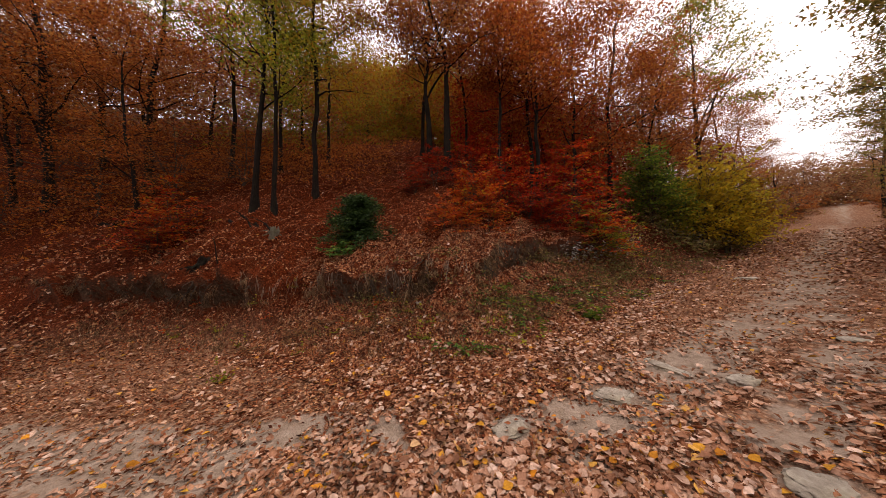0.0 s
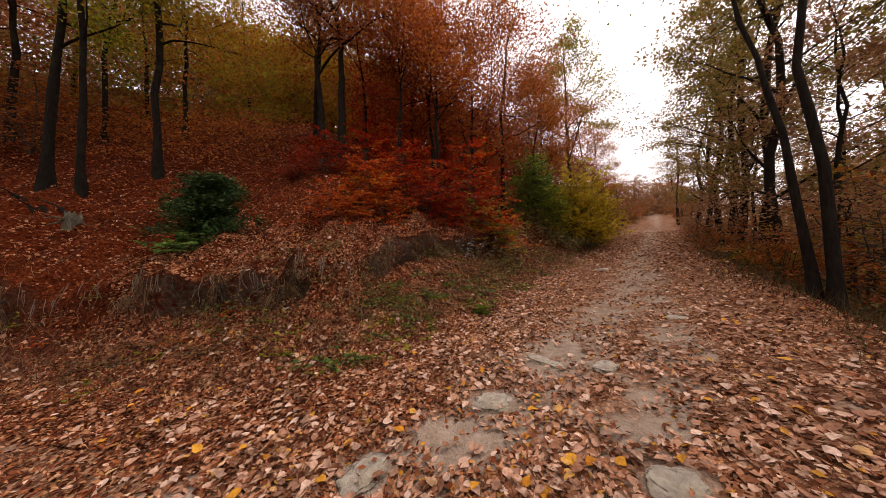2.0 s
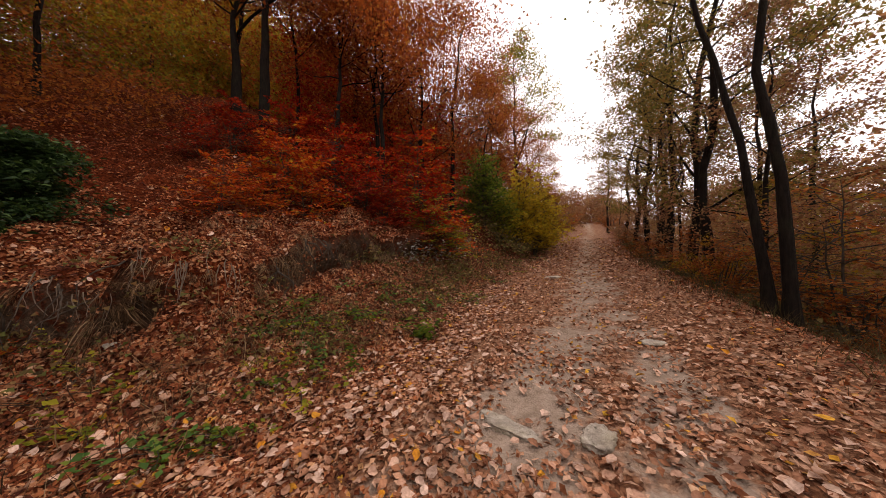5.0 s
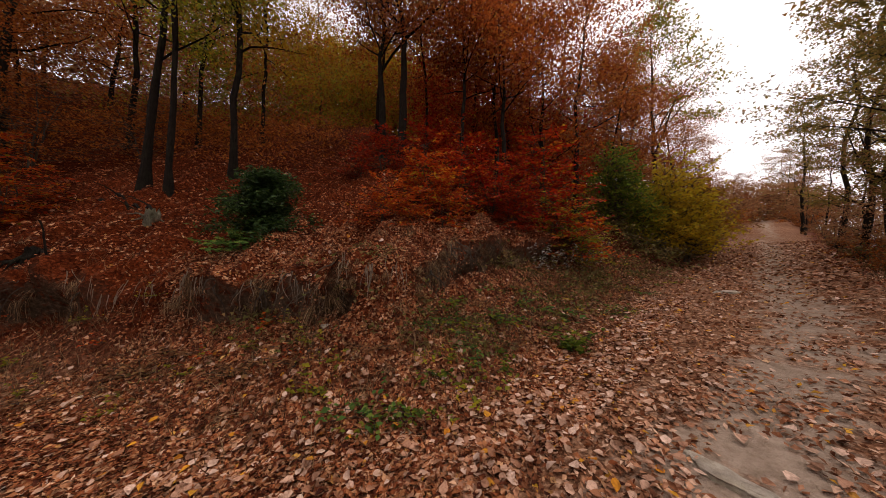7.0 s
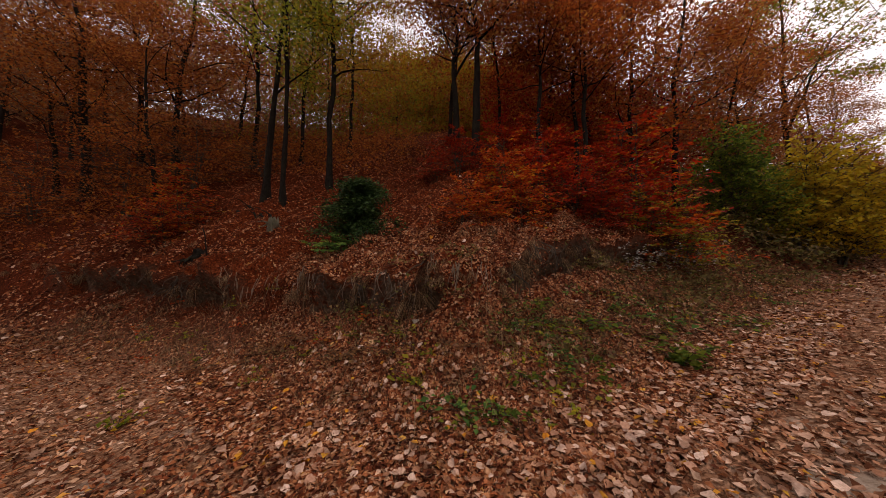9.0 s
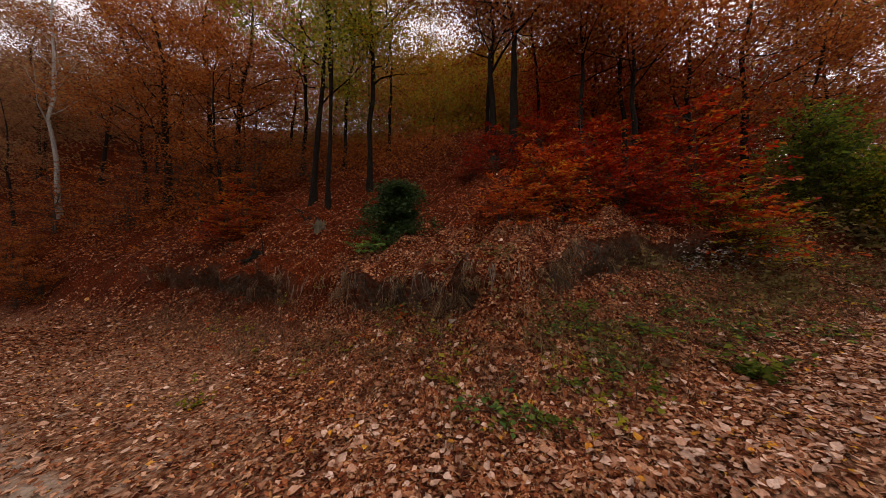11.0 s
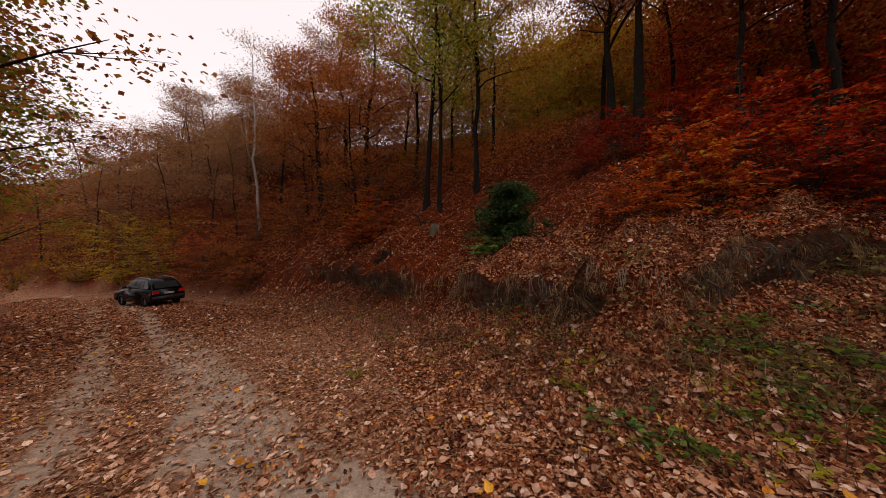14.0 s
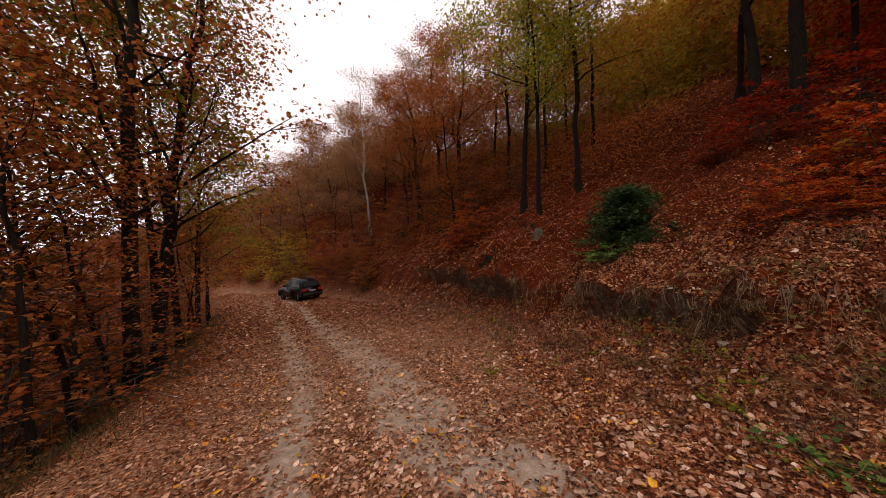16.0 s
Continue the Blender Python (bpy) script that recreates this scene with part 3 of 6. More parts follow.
lone_tree("tall dark-barked tree with green and yellow leaves", (-13.97, 5.97), 1, 14, 0.144, (0.5, 0.5), OLIVE, first=0.32, spread=3.2, count=8000)
lone_tree("slender dark tree with a mossy trunk", (-12.36, 6.02), 2, 12, 0.101, (0.5, 0.3), LIME, first=0.36, spread=2.6, count=6800)
lone_tree("tall dark-barked tree with a yellowing crown", (-12.12, 7.72), 3, 13.5, 0.13, (0.3, 0.5), OCHRE, first=0.36, spread=3.0, count=7200)
lone_tree("slim straight tree far up the slope", (-17.6, 9.03), 4, 13, 0.108, (0.2, 0.2), OLIVE, first=0.3, spread=3.0, count=6600)
lone_tree("slim tree with ochre leaves", (-15.5, 10.85), 5, 12, 0.101, (0.1, 0.3), OCHRE, first=0.3, spread=2.8, count=5850)
lone_tree("dark forked tree with rust-brown leaves", (-8.2, 11.5), 6, 9, 0.165, (-0.9, -0.4), RUST, first=0.5, spread=3.0, count=7200, forks=1)
lone_tree("dark upright tree with rusty leaves", (-7.33, 11.5), 7, 10, 0.194, (0.1, 0.2), RUST, first=0.5, spread=3.2, count=7200)
lone_tree("dark crooked tree with deep red leaves", (-5.0, 12.6), 8, 8.5, 0.108, (0.2, 0.2), BRICK, first=0.42, spread=2.8, count=7800, forks=1)
lone_tree("dark tree with red-brown leaves", (-3.6, 13.4), 9, 8.5, 0.108, (0.1, 0.2), BRICK, first=0.42, spread=2.8, count=7800)
lone_tree("slim dark tree among red leaves", (-7.6, 14.0), 10, 10, 0.0936, (0.0, 0.1), RUST, first=0.42, spread=2.8, count=6300)
lone_tree("dark tree with orange-brown beech leaves", (-24.7, 1.16), 11, 12, 0.23, (0.2, 0.1), RUST, first=0.25, spread=3.6, count=12000)
lone_tree("dark straight tree with rusty leaves", (-21.8, 4.2), 12, 13, 0.2, (0.1, 0.2), RUST, first=0.3, spread=3.4, count=12000)
lone_tree("dark tree deep in the wood", (-27.5, 3.4), 13, 13, 0.18, (0.2, 0.1), RUST, first=0.25, spread=3.4, count=10500)
lone_tree("pale grey-barked tree, nearly bare", (-29.0, -3.6), 14, 15.5, 0.13, (-0.3, 0.0), BROWN, PALEBARK, first=0.35, spread=2.8, count=2250, up=1.2)
lone_tree("slim tree with sparse brown leaves", (-31.0, 0.5), 15, 16, 0.1, (0.1, 0.0), BROWN, first=0.3, spread=2.8, count=6750)

lone_tree("dark slim trunk above the red saplings", (-4.4, 15.2), 73, 9.5, 0.12, (0.2, 0.1), BRICK, first=0.4, spread=2.6, count=4000)
lone_tree("dark slim tree high on the slope", (-10.4, 13.6), 74, 11, 0.12, (0.2, 0.3), OCHRE, first=0.45, spread=2.6, count=3200)
lone_tree("dark slim tree with rusty leaves", (-19.4, 7.2), 75, 12, 0.14, (0.1, 0.2), RUST, first=0.4, spread=2.8, count=4200)

WOOD = [
    tree_meshes("wood_rust", 31, 12, 0.122, (0.3, 0.1), first=0.2, spread=3.6, count=8800, size=0.118, bark_material=BARK, leaf_material=RUST),
    tree_meshes("wood_red", 32, 10, 0.108, (-0.2, 0.3), first=0.18, spread=3.4, count=8800, size=0.118, bark_material=BARK, leaf_material=BRICK),
    tree_meshes("wood_ochre", 33, 13, 0.115, (0.1, -0.3), first=0.25, spread=3.2, count=9200, size=0.118, bark_material=BARK, leaf_material=OCHRE),
    tree_meshes("wood_brown", 34, 11, 0.101, (0.4, 0.2), first=0.22, spread=3.0, count=8000, size=0.118, bark_material=BARK, leaf_material=BROWN, up=0.8),
]
WOOD_LABELS = ["woodland tree with rust-brown autumn leaves", "woodland tree with deep red leaves", "woodland tree with ochre and yellow leaves", "woodland tree with sparse brown leaves"]
# kind, x, y, scale
for n, (kind, x, y, scale) in enumerate([
    (2, -21, 12.5, 0.9), (0, -25, 8, 1.0),
    (0, -18.5, 3.2, 0.8), (0, -26, 0.2, 0.9), (3, -33, -2.5, 1.25), (3, -36, 2, 1.3), (3, -31, 6, 1.2), (3, -38, -6, 1.0), (3, -33.5, -8.2, 0.9), (3, -41, -10, 1.1), (3, -46, -13.5, 1.1), (3, -39, -16.6, 0.8), (3, -42, -3, 1.1), (3, -36, -12, 0.9), (3, -40, -19.5, 0.9), (0, -45, -20, 1.0), (3, -50, -25, 1.2), (2, -44, -25.5, 0.8), (3, -52, -17, 1.2), (3, -48, -7, 1.2), (3, -37, -6, 1.1), (3, -44, -31, 1.0), (3, -30.5, -5.5, 0.8),
    (1, -2.5, 16.5, 1.05), (0, -1.0, 18.5, 1.15), (0, -4.5, 18.5, 1.0), (1, -6.5, 17.5, 1.0), (0, 0.8, 22, 0.85), (1, 0.6, 25, 1.05), (0, 1.8, 28, 1.0), (0, 2.6, 34, 1.1), (0, 7.2, 36, 0.62), (0, 7.5, 39, 1.15), (0, -3, 24, 1.1), (0, -8, 22, 1.2), (2, -13, 23, 1.0), (0, 1, 33, 1.1), (3, 9.6, 45, 1.15), (0, 13, 53, 1.1), (2, -22, 20, 1.0), (0, -29, 13, 1.2), (3, 18, 62, 0.9), (0, 5, 45, 1.1), (2, -38, 8, 1.2),
]):
    plant_tree(WOOD[kind], WOOD_LABELS[kind], SLOPE_GROUP, (x, y), turn=n * 1.9, scale=scale * (0.98 if x < -29 else 1.0))
olive_far = tree_meshes("olive_tree", 41, 13, 0.13, (0.2, 0), first=0.42, spread=3.3, limbs=20, count=6500, bark_material=BARK, leaf_material=OLIVE, up=1.1, size=0.14, clump=0.34, forks=2)
plant_tree(olive_far, "tall tree with thin olive-green crown beside the track", SLOPE_GROUP, (4.9, 31.2), scale=1.42)

# ---- trees below the track's outer edge ----
LOWER_GROUP = "trees below the track"
plant_tree(tree_meshes("ivy_tree", 51, 11, 0.115, (-0.1, 0.9), first=0.5, spread=3.0, count=2600, bark_material=BARK, size=0.1, leaf_material=DUSKY), "thick dark leaning trunk at the track's edge", LOWER_GROUP, (4.3, 4.1))
plant_tree(tree_meshes("twin", 52, 11, 0.088, (-0.7, 0.8), (0.15, -0.1), first=0.62, spread=2.8, count=1500, bark_material=BARK, size=0.08, leaf_material=OLIVE), "dark slender trunk, one of a close pair", LOWER_GROUP, (4.75, 6.5))
plant_tree(tree_meshes("twin", 53, 10, 0.074, (-1.9, 2.1), (0.35, -0.3), first=0.62, spread=2.8, count=1500, bark_material=BARK, size=0.08, leaf_material=OLIVE), "dark bowed trunk, one of a close pair", LOWER_GROUP, (4.65, 6.7))
EDGE = tree_meshes("edge_tree", 54, 12, 0.13, (-0.6, 0.2), first=0.2, spread=2.6, count=7200, bark_material=BARK, size=0.1, leaf_material=DUSKY, up=0.8, clump=0.24)
EDGEB = tree_meshes("edge_tree_brown", 55, 11, 0.1, (-0.3, 0.4), first=0.12, spread=3.0, count=7200, bark_material=BARK, size=0.1, leaf_material=BROWN, up=0.6, clump=0.28)
EDGER = tree_meshes("edge_tree_rust", 56, 10, 0.16, (0.3, 0.5), first=0.15, spread=3.4, count=11250, bark_material=BARK, size=0.115, leaf_material=RUST)
for n, (kind, x, y, scale) in enumerate([
    (0, 7.2, 11.0, 1.1), (0, 8.0, 13.0, 1.2), (0, 9.3, 16.2, 1.25), (0, 11.0, 20.4, 1.25), (0, 12.5, 24.8, 1.2), (1, 28, 66, 1.0), (1, 33, 78, 1.2), (1, 24, 70, 0.8), (1, 6.9, 9.2, 0.7), (1, 9.0, 11.5, 0.9), (0, 9.8, 17.8, 1.2), (1, 9.4, 15.5, 0.7), (1, 11.5, 20.5, 0.8), (0, 13.5, 23.0, 1.15), (1, 14.5, 28, 0.75), (0, 15.0, 31, 1.2), (1, 18.5, 39, 0.8), (0, 19.0, 43, 1.1), (1, 23, 51, 0.8), (1, 27, 60, 0.8), (1, 22, 66, 0.7), (0, 13, 14, 1.0), (1, 12, 9, 0.9), (0, 15, 18, 1.0), (1, 10, 5.5, 0.9), (0, 12, 3, 1.0), (1, 7.5, 6.2, 0.6), (0, 17, 10, 1.1), (1, 20, 22, 1.1), (1, 24, 33, 1.1), (1, 7.5, 2, 0.8),
]):
    plant_tree((EDGE, EDGEB)[kind], ("tree with thin olive-green leaves", "slim tree with sparse brown leaves")[kind], LOWER_GROUP, (x, y), turn=n * 2.3, scale=scale)
for n, (kind, x, y, scale) in enumerate([
    (1, -15.6, -11.8, 0.7), (0, -7.5, -10, 1.0), (0, -20, -15, 0.9), (1, -22, -15.5, 0.7), (1, -28, -20, 0.8), (2, -5.2, -9, 1.0), (1, -35.5, -29, 0.9), (2, -17, -16, 1.0), (1, -40, -33, 1.0),
]):
    plant_tree((EDGE, EDGEB, EDGER)[kind], ("tree with yellow-green leaves", "slim tree with sparse brown leaves", "tree with rust-brown leaves by the track")[kind], LOWER_GROUP, (x, y), turn=n * 2.3, scale=scale)
BEND = [tree_meshes("bend_tree", 57, 15, 0.17, (0.9, 1.2), first=0.24, spread=3.7, limbs=26, count=8500, size=0.105, tri=False, up=0.9, bark_material=BARK, leaf_material=RUST, clump=0.42), tree_meshes("bend_tree_olive", 58, 14, 0.12, (0.5, 0.6), first=0.3, spread=3.4, limbs=24, count=10500, size=0.115, tri=False, up=0.7, bark_material=BARK, leaf_material=OLIVE, clump=0.42), tree_meshes("bend_sapling", 59, 8, 0.06, (0.4, 0.3), first=0.3, spread=1.8, count=2600, size=0.1, bark_material=BARK, leaf_material=RUST)]
BEND_LABELS = ["tall dark-trunked tree with rust-brown leaves over the track", "tall tree with yellow-green leaves over the track", "thin dark young tree with few rusty leaves"]
for n, (kind, x, y, scale) in enumerate([(0, -8.2, -6.8, 1.12), (0, -9.4, -7.4, 1.05), (1, -10.4, -7.9, 1.15), (1, -12.5, -8.9, 1.05), (2, -5.2, -5.5, 1.0), (2, -6.5, -6.3, 1.0), (2, -15.3, -10.3, 1.0), (0, -16.4, -11.0, 0.8), (1, -18.6, -11.9, 0.7), (2, -14.2, -9.9, 0.9), (2, -17.4, -11.2, 0.9), (0, -6.6, -8.2, 1.0), (1, -8.4, -10.4, 1.0), (2, -7.3, -6.4, 0.9)]):
    plant_tree(BEND[kind], BEND_LABELS[kind], LOWER_GROUP, (x, y), turn=n * 0.9, scale=scale)
# the wood closes behind the camera as well
for n, (kind, x, y) in enumerate([(0, 5.5, -6), (1, 2, -9), (2, 9, -3), (1, 8, -10)]):
    plant_tree((EDGE, EDGEB, EDGER)[kind], ("tree with yellow-green leaves", "slim tree with sparse brown leaves", "tree with rust-brown leaves by the track")[kind], LOWER_GROUP, (x, y), turn=n * 1.3)

# ---- bushes and saplings ----
SAPLINGS = "beech saplings on the bank"
SAP_O = beech_meshes("sapling_orange", 61, 1.7, 1.15, ORANGE, 0.1, 3, 7, 6, 6)
SAP_G = beech_meshes("sapling_golden", 68, 2.0, 1.2, GOLDEN, 0.1, 3, 8, 6, 6)
SAP_R = beech_meshes("sapling_red", 62, 1.9, 1.25, RED, 0.1, 3, 8, 6, 6)
SAP_V = beech_meshes("sapling_vermilion", 67, 2.4, 1.35, VERMILION, 0.1, 3, 9, 6, 6)
SAP_T = beech_meshes("young_beech", 70, 2.2, 1.3, RUST, 0.055, 3, 9, 7, 6)
SAP_Y = beech_meshes("sapling_yellow", 63, 1.8, 1.5, LIME, 0.1, 3, 7, 6, 6)
for n, (me, label, x, y, scale) in enumerate([
    (SAP_O, "low orange-leaved beech sapling on the bank", -4.25, 6.35, 0.62), (SAP_O, "small orange beech sapling at the bank's lip", -3.75, 6.75, 0.5),
    (SAP_G, "orange and yellow beech sapling on the bank", -4.1, 8.0, 0.95), (SAP_G, "golden-orange beech sapling over the bank", -3.5, 7.7, 0.7), (SAP_O, "orange beech sapling on the bank", -4.7, 8.6, 0.95),
    (SAP_R, "bright red beech sapling on the bank", -3.6, 9.5, 1.0), (SAP_V, "vermilion beech sapling on the bank", -2.9, 9.6, 0.85), (SAP_R, "red-leaved beech sapling on the bank", -2.5, 10.1, 0.9), (SAP_R, "low red beech sapling hanging over the bank", -2.3, 9.3, 0.6),
    (SAP_V, "tall red beech sapling on the bank", -1.75, 11.6, 1.3), (SAP_V, "tall vermilion beech sapling behind the others", -2.4, 12.3, 1.25),
    (SAP_G, "orange and golden beech sapling at the bank's end", -1.0, 10.9, 1.05), (SAP_Y, "yellow-green beech sapling hanging over the bank", -1.35, 10.9, 0.85), (SAP_Y, "low yellow-green sapling at the bank's end", -0.6, 11.6, 0.75),
    (SAP_R, "small red sapling under the trees", -6.6, 9.3, 0.85), (SAP_R, "deep red sapling under the trees", -5.6, 10.6, 1.1), (SAP_R, "low dark red sapling at the foot of the trees", -7.7, 9.5, 0.7), (SAP_V, "red sapling beneath the dark trunks", -4.6, 11.4, 1.2),
    (SAP_G, "golden-orange beech sapling far along the bank", -15.4, 3.6, 1.3), (SAP_T, "young rust-leaved beech between the trunks", -19.2, 4.6, 1.9), (SAP_T, "young rust-leaved beech on the slope", -21.6, 2.4, 2.1), (SAP_T, "young rust-leaved beech on the bank", -23.6, -0.4, 1.9), (SAP_T, "tall young beech with rust-brown leaves", -26.2, 1.4, 2.4), (SAP_T, "young rust-leaved beech above the car", -27.2, -3.4, 2.0),
    (SAP_T, "young rust-leaved beech up the slope", -17.4, 7.0, 1.7), (SAP_T, "rust-leaved beech at the track's outer edge", -5.6, -6.5, 2.3), (SAP_T, "rust-leaved beech hanging over the outer edge", -7.4, -7.3, 2.5), (SAP_T, "rust-leaved beech below the track", -4.2, -7.6, 2.8), (SAP_T, "low rust-leaved beech below the track's edge", -3.4, -5.6, 1.3), (SAP_T, "rust-leaved beech in the drop below the track", -1.6, -6.4, 1.6), (SAP_T, "rust-brown beech below the track's edge", -9.2, -8.7, 2.4), (SAP_T, "young beech with brown leaves below the track", -12.4, -10.2, 2.2),
    (SAP_O, "orange beech sapling over a dark hollow", -14.9, 3.1, 1.0), (SAP_R, "red beech sapling over a dark hollow", -15.6, 2.9, 0.8),
]):
    plant_bush(me, label, (x, y), SAPLINGS, n * 1.3, scale)
for n, (x, y, scale, mat, label) in enumerate([(-27.5, -6.9, 1.7, GOLDEN, "golden-orange beech sapling above the parked car"), (-25.0, -5.2, 1.4, RUST, "low rust-leaved beech behind the car"), (-29.8, -8.9, 1.9, GOLDEN, "spreading golden-orange beech beside the car"), (-22.6, -3.6, 1.0, RUST, "low rust-brown beech on the bank"), (-30.9, -11.1, 1.5, YELLOW, "yellow-leaved beech sapling behind the car"), (-32.2, -12.2, 2.2, OCHRE, "ochre-leaved young beech behind the car"), (-34.6, -14.6, 2.4, YELLOW, "tall yellow-leaved young beech along the track"), (5.7, 4.9, 1.2, OCHRE, "ochre-leaved young beech below the track's edge"), (6.0, 6.9, 1.4, RUST, "rust-leaved young beech below the track's edge"), (7.1, 8.8, 1.5, OCHRE, "ochre-brown young beech below the track's edge"), (8.0, 11.4, 1.5, RUST, "rust-leaved young beech beyond the outer edge")]):
    plant_bush(SAP_T, label, (x, y), SAPLINGS, n * 1.7, scale, mat)
plant_bush(fir_meshes("fir_bush", 64, 1.45, 1.15, 15, 13000, 0.09, DARKGREEN), "dense dark green evergreen bush with lighter low twigs", (-6.62, 5.5))
plant_bush(beech_meshes("low_beech", 66, 0.5, 0.7, FRESH, 0.09, 3, 4, 6, 6, low=0.2), "light green low beech twigs before the evergreen bush", (-6.5, 4.95))
GREENSHRUB = beech_meshes("green_shrub", 69, 4.3, 1.8, LIME, 0.13, 6, 13, 6, 6, rise=0.7, loose=0.9)
for n, (x, y, scale, mat, label) in enumerate([(0.75, 17.0, 0.92, GREEN, "green leafy shrub beside the track"), (1.75, 17.7, 0.72, LIME, "green and yellow leafy shrub beside the track"), (2.8, 18.5, 1.05, YELLOW, "yellow leafy shrub beside the track"), (3.9, 19.5, 1.1, YELLOW, "tall yellow-leaved shrub beside the track"), (4.9, 22.2, 1.1, OCHRE, "ochre shrub beside the track")]):
    plant_bush(GREENSHRUB, label, (x, y), "shrubs along the track", n * 1.7, scale, mat)
TALL = bush_meshes("tall_shrub", 65, 4.2, 2.0, 18, 4800, 0.115, GREEN, 0.8, 1.3, True)
for n, (x, y, scale, mat, label) in enumerate([(5.6, 25.8, 0.9, OCHRE, "ochre shrub along the track"), (6.6, 27.5, 1.1, BROWN, "brown shrub beside the track"), (7.4, 31.5, 0.8, BROWN, "brown shrub along the track"), (10, 38, 0.8, BROWN, "brown shrub along the track"), (13.6, 46, 1.1, RUST, "rust-brown shrub along the track"), (17, 54, 1.2, BROWN, "brown shrub far along the track"), (20, 61.5, 1.3, RUST, "rust-brown shrub far along the track"), (23.5, 69, 1.5, BROWN, "brown shrub at the far rise"), (28, 80, 2.0, BROWN, "tall brown shrub at the far rise"), (34, 84, 2.0, RUST, "tall rusty shrub at the far rise"), (24.5, 54, 1.0, RUST, "rust-brown shrub at the far edge"), (28.5, 63, 1.3, BROWN, "brown shrub beyond the track"), (32, 73, 1.6, RUST, "rust-brown shrub beyond the track"), (18.5, 57.5, 1.0, BROWN, "brown shrub where the track ends from view")]):
    plant_bush(TALL, label, (x, y), "shrubs along the track", n * 1.7, scale, mat)
for n, (x, y, scale, mat, label) in enumerate([(-22.5, -3.0, 0.6, RUST, "low rust-leaved shrub on the bank"), (-25.5, -4.6, 0.7, RUST, "rust-leaved shrub behind the car"), (-28.6, -7.2, 0.7, RUST, "rust-leaved shrub by the parked car"), (-31.5, -11.2, 0.5, OCHRE, "yellowing shrub behind the parked car"), (-33.5, -14.6, 0.5, YELLOW, "yellow-leaved shrub at the bend"), (-37, -19.0, 0.6, OCHRE, "ochre shrub at the bend of the track"), (-41, -25.5, 0.8, OCHRE, "ochre shrub at the bend of the track")]):
    plant_bush(TALL, label, (x, y), "shrubs round the car", n * 1.7, scale, mat)
for n, (x, y, scale, mat, label) in enumerate([(-6.6, -6.6, 0.36, RUST, "rust-leaved shrub at the track's outer edge"), (-8.6, -7.9, 0.36, BROWN, "brown shrub at the track's outer edge"), (-11.2, -9.4, 0.36, RUST, "rust-leaved shrub below the track"), (-4.2, -5.9, 0.45, BROWN, "brown shrub below the track"), (-14.0, -11.2, 0.4, RUST, "rust-leaved shrub along the outer edge"), (-17.5, -12.6, 0.5, OCHRE, "yellowing shrub along the outer edge"), (5.6, 8.8, 0.4, RUST, "rust-leaved shrub below the track's edge"), (6.6, 10.6, 0.42, OCHRE, "ochre shrub below the track's edge"), (5.3, 5.0, 0.4, RUST, "rusty shrub below the track's edge"), (8.0, 14.5, 0.45, RUST, "rust-leaved shrub at the drop"), (10.2, 19.8, 0.5, RUST, "rust-leaved shrub along the drop"), (6.5, 7.2, 0.5, RUST, "rusty shrub on the lower slope"), (12.6, 25.2, 0.6, BROWN, "brown shrub along the drop"), (16, 33.5, 0.7, BROWN, "brown shrub along the drop")]):
    plant_bush(TALL, label, (x, y), "shrubs along the outer edge", n * 1.1, scale, mat)


# ---- fallen leaves ----
def fallen(name, stops, rough=0.7):
    m, nt, shader = material(name)
    geo = nt.nodes.new("ShaderNodeNewGeometry")
    info = nt.nodes.new("ShaderNodeObjectInfo")
    add = nt.nodes.new("ShaderNodeMath")
    add.operation = "ADD"
    nt.links.new(geo.outputs["Random Per Island"], add.inputs[0])
    nt.links.new(info.outputs["Random"], add.inputs[1])
    wrap = nt.nodes.new("ShaderNodeMath")
    wrap.operation = "FRACT"
    nt.links.new(add.outputs[0], wrap.inputs[0])
    tint = ramp(nt, wrap.outputs[0], stops)
    spots = ramp(nt, noise_at(nt, 60.0, 3.0), [(0.35, (0.72, 0.68, 0.66)), (0.6, (1.0, 1.0, 1.0))])
    # broad patches where the leaves turn darker or lighter at random
    mottle = ramp(nt, noise_at(nt, 4.0, 4.0, 0.65), [(0.38, (0.5, 0.46, 0.44)), (0.52, (1.0, 1.0, 1.0)), (0.68, (1.2, 1.2, 1.2))])
    tint = mixed(nt, 1.0, tint, mottle, "MULTIPLY")
    nt.links.new(mixed(nt, 1.0, tint, spots, "MULTIPLY"), shader.inputs["Base Color"])
    shader.inputs["Roughness"].default_value = rough
    shader.inputs["Specular IOR Level"].default_value = 0.1
    return m


TRACKLEAF = fallen("fallen_leaves_track", [(0.0, (0.15, 0.048, 0.021)), (0.22, (0.29, 0.11, 0.05)), (0.45, (0.44, 0.195, 0.103)), (0.72, (0.55, 0.295, 0.18)), (0.95, (0.68, 0.445, 0.315)), (0.98, (0.6, 0.27, 0.03)), (1.0, (0.6, 0.33, 0.04))])
# slope leaves: redder kinds, with some canopy shade put into their colour
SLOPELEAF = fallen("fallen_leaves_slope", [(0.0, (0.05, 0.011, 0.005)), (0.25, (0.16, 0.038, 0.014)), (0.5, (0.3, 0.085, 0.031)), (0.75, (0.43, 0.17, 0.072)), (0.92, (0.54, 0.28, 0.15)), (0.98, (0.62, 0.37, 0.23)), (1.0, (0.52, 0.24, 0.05))])


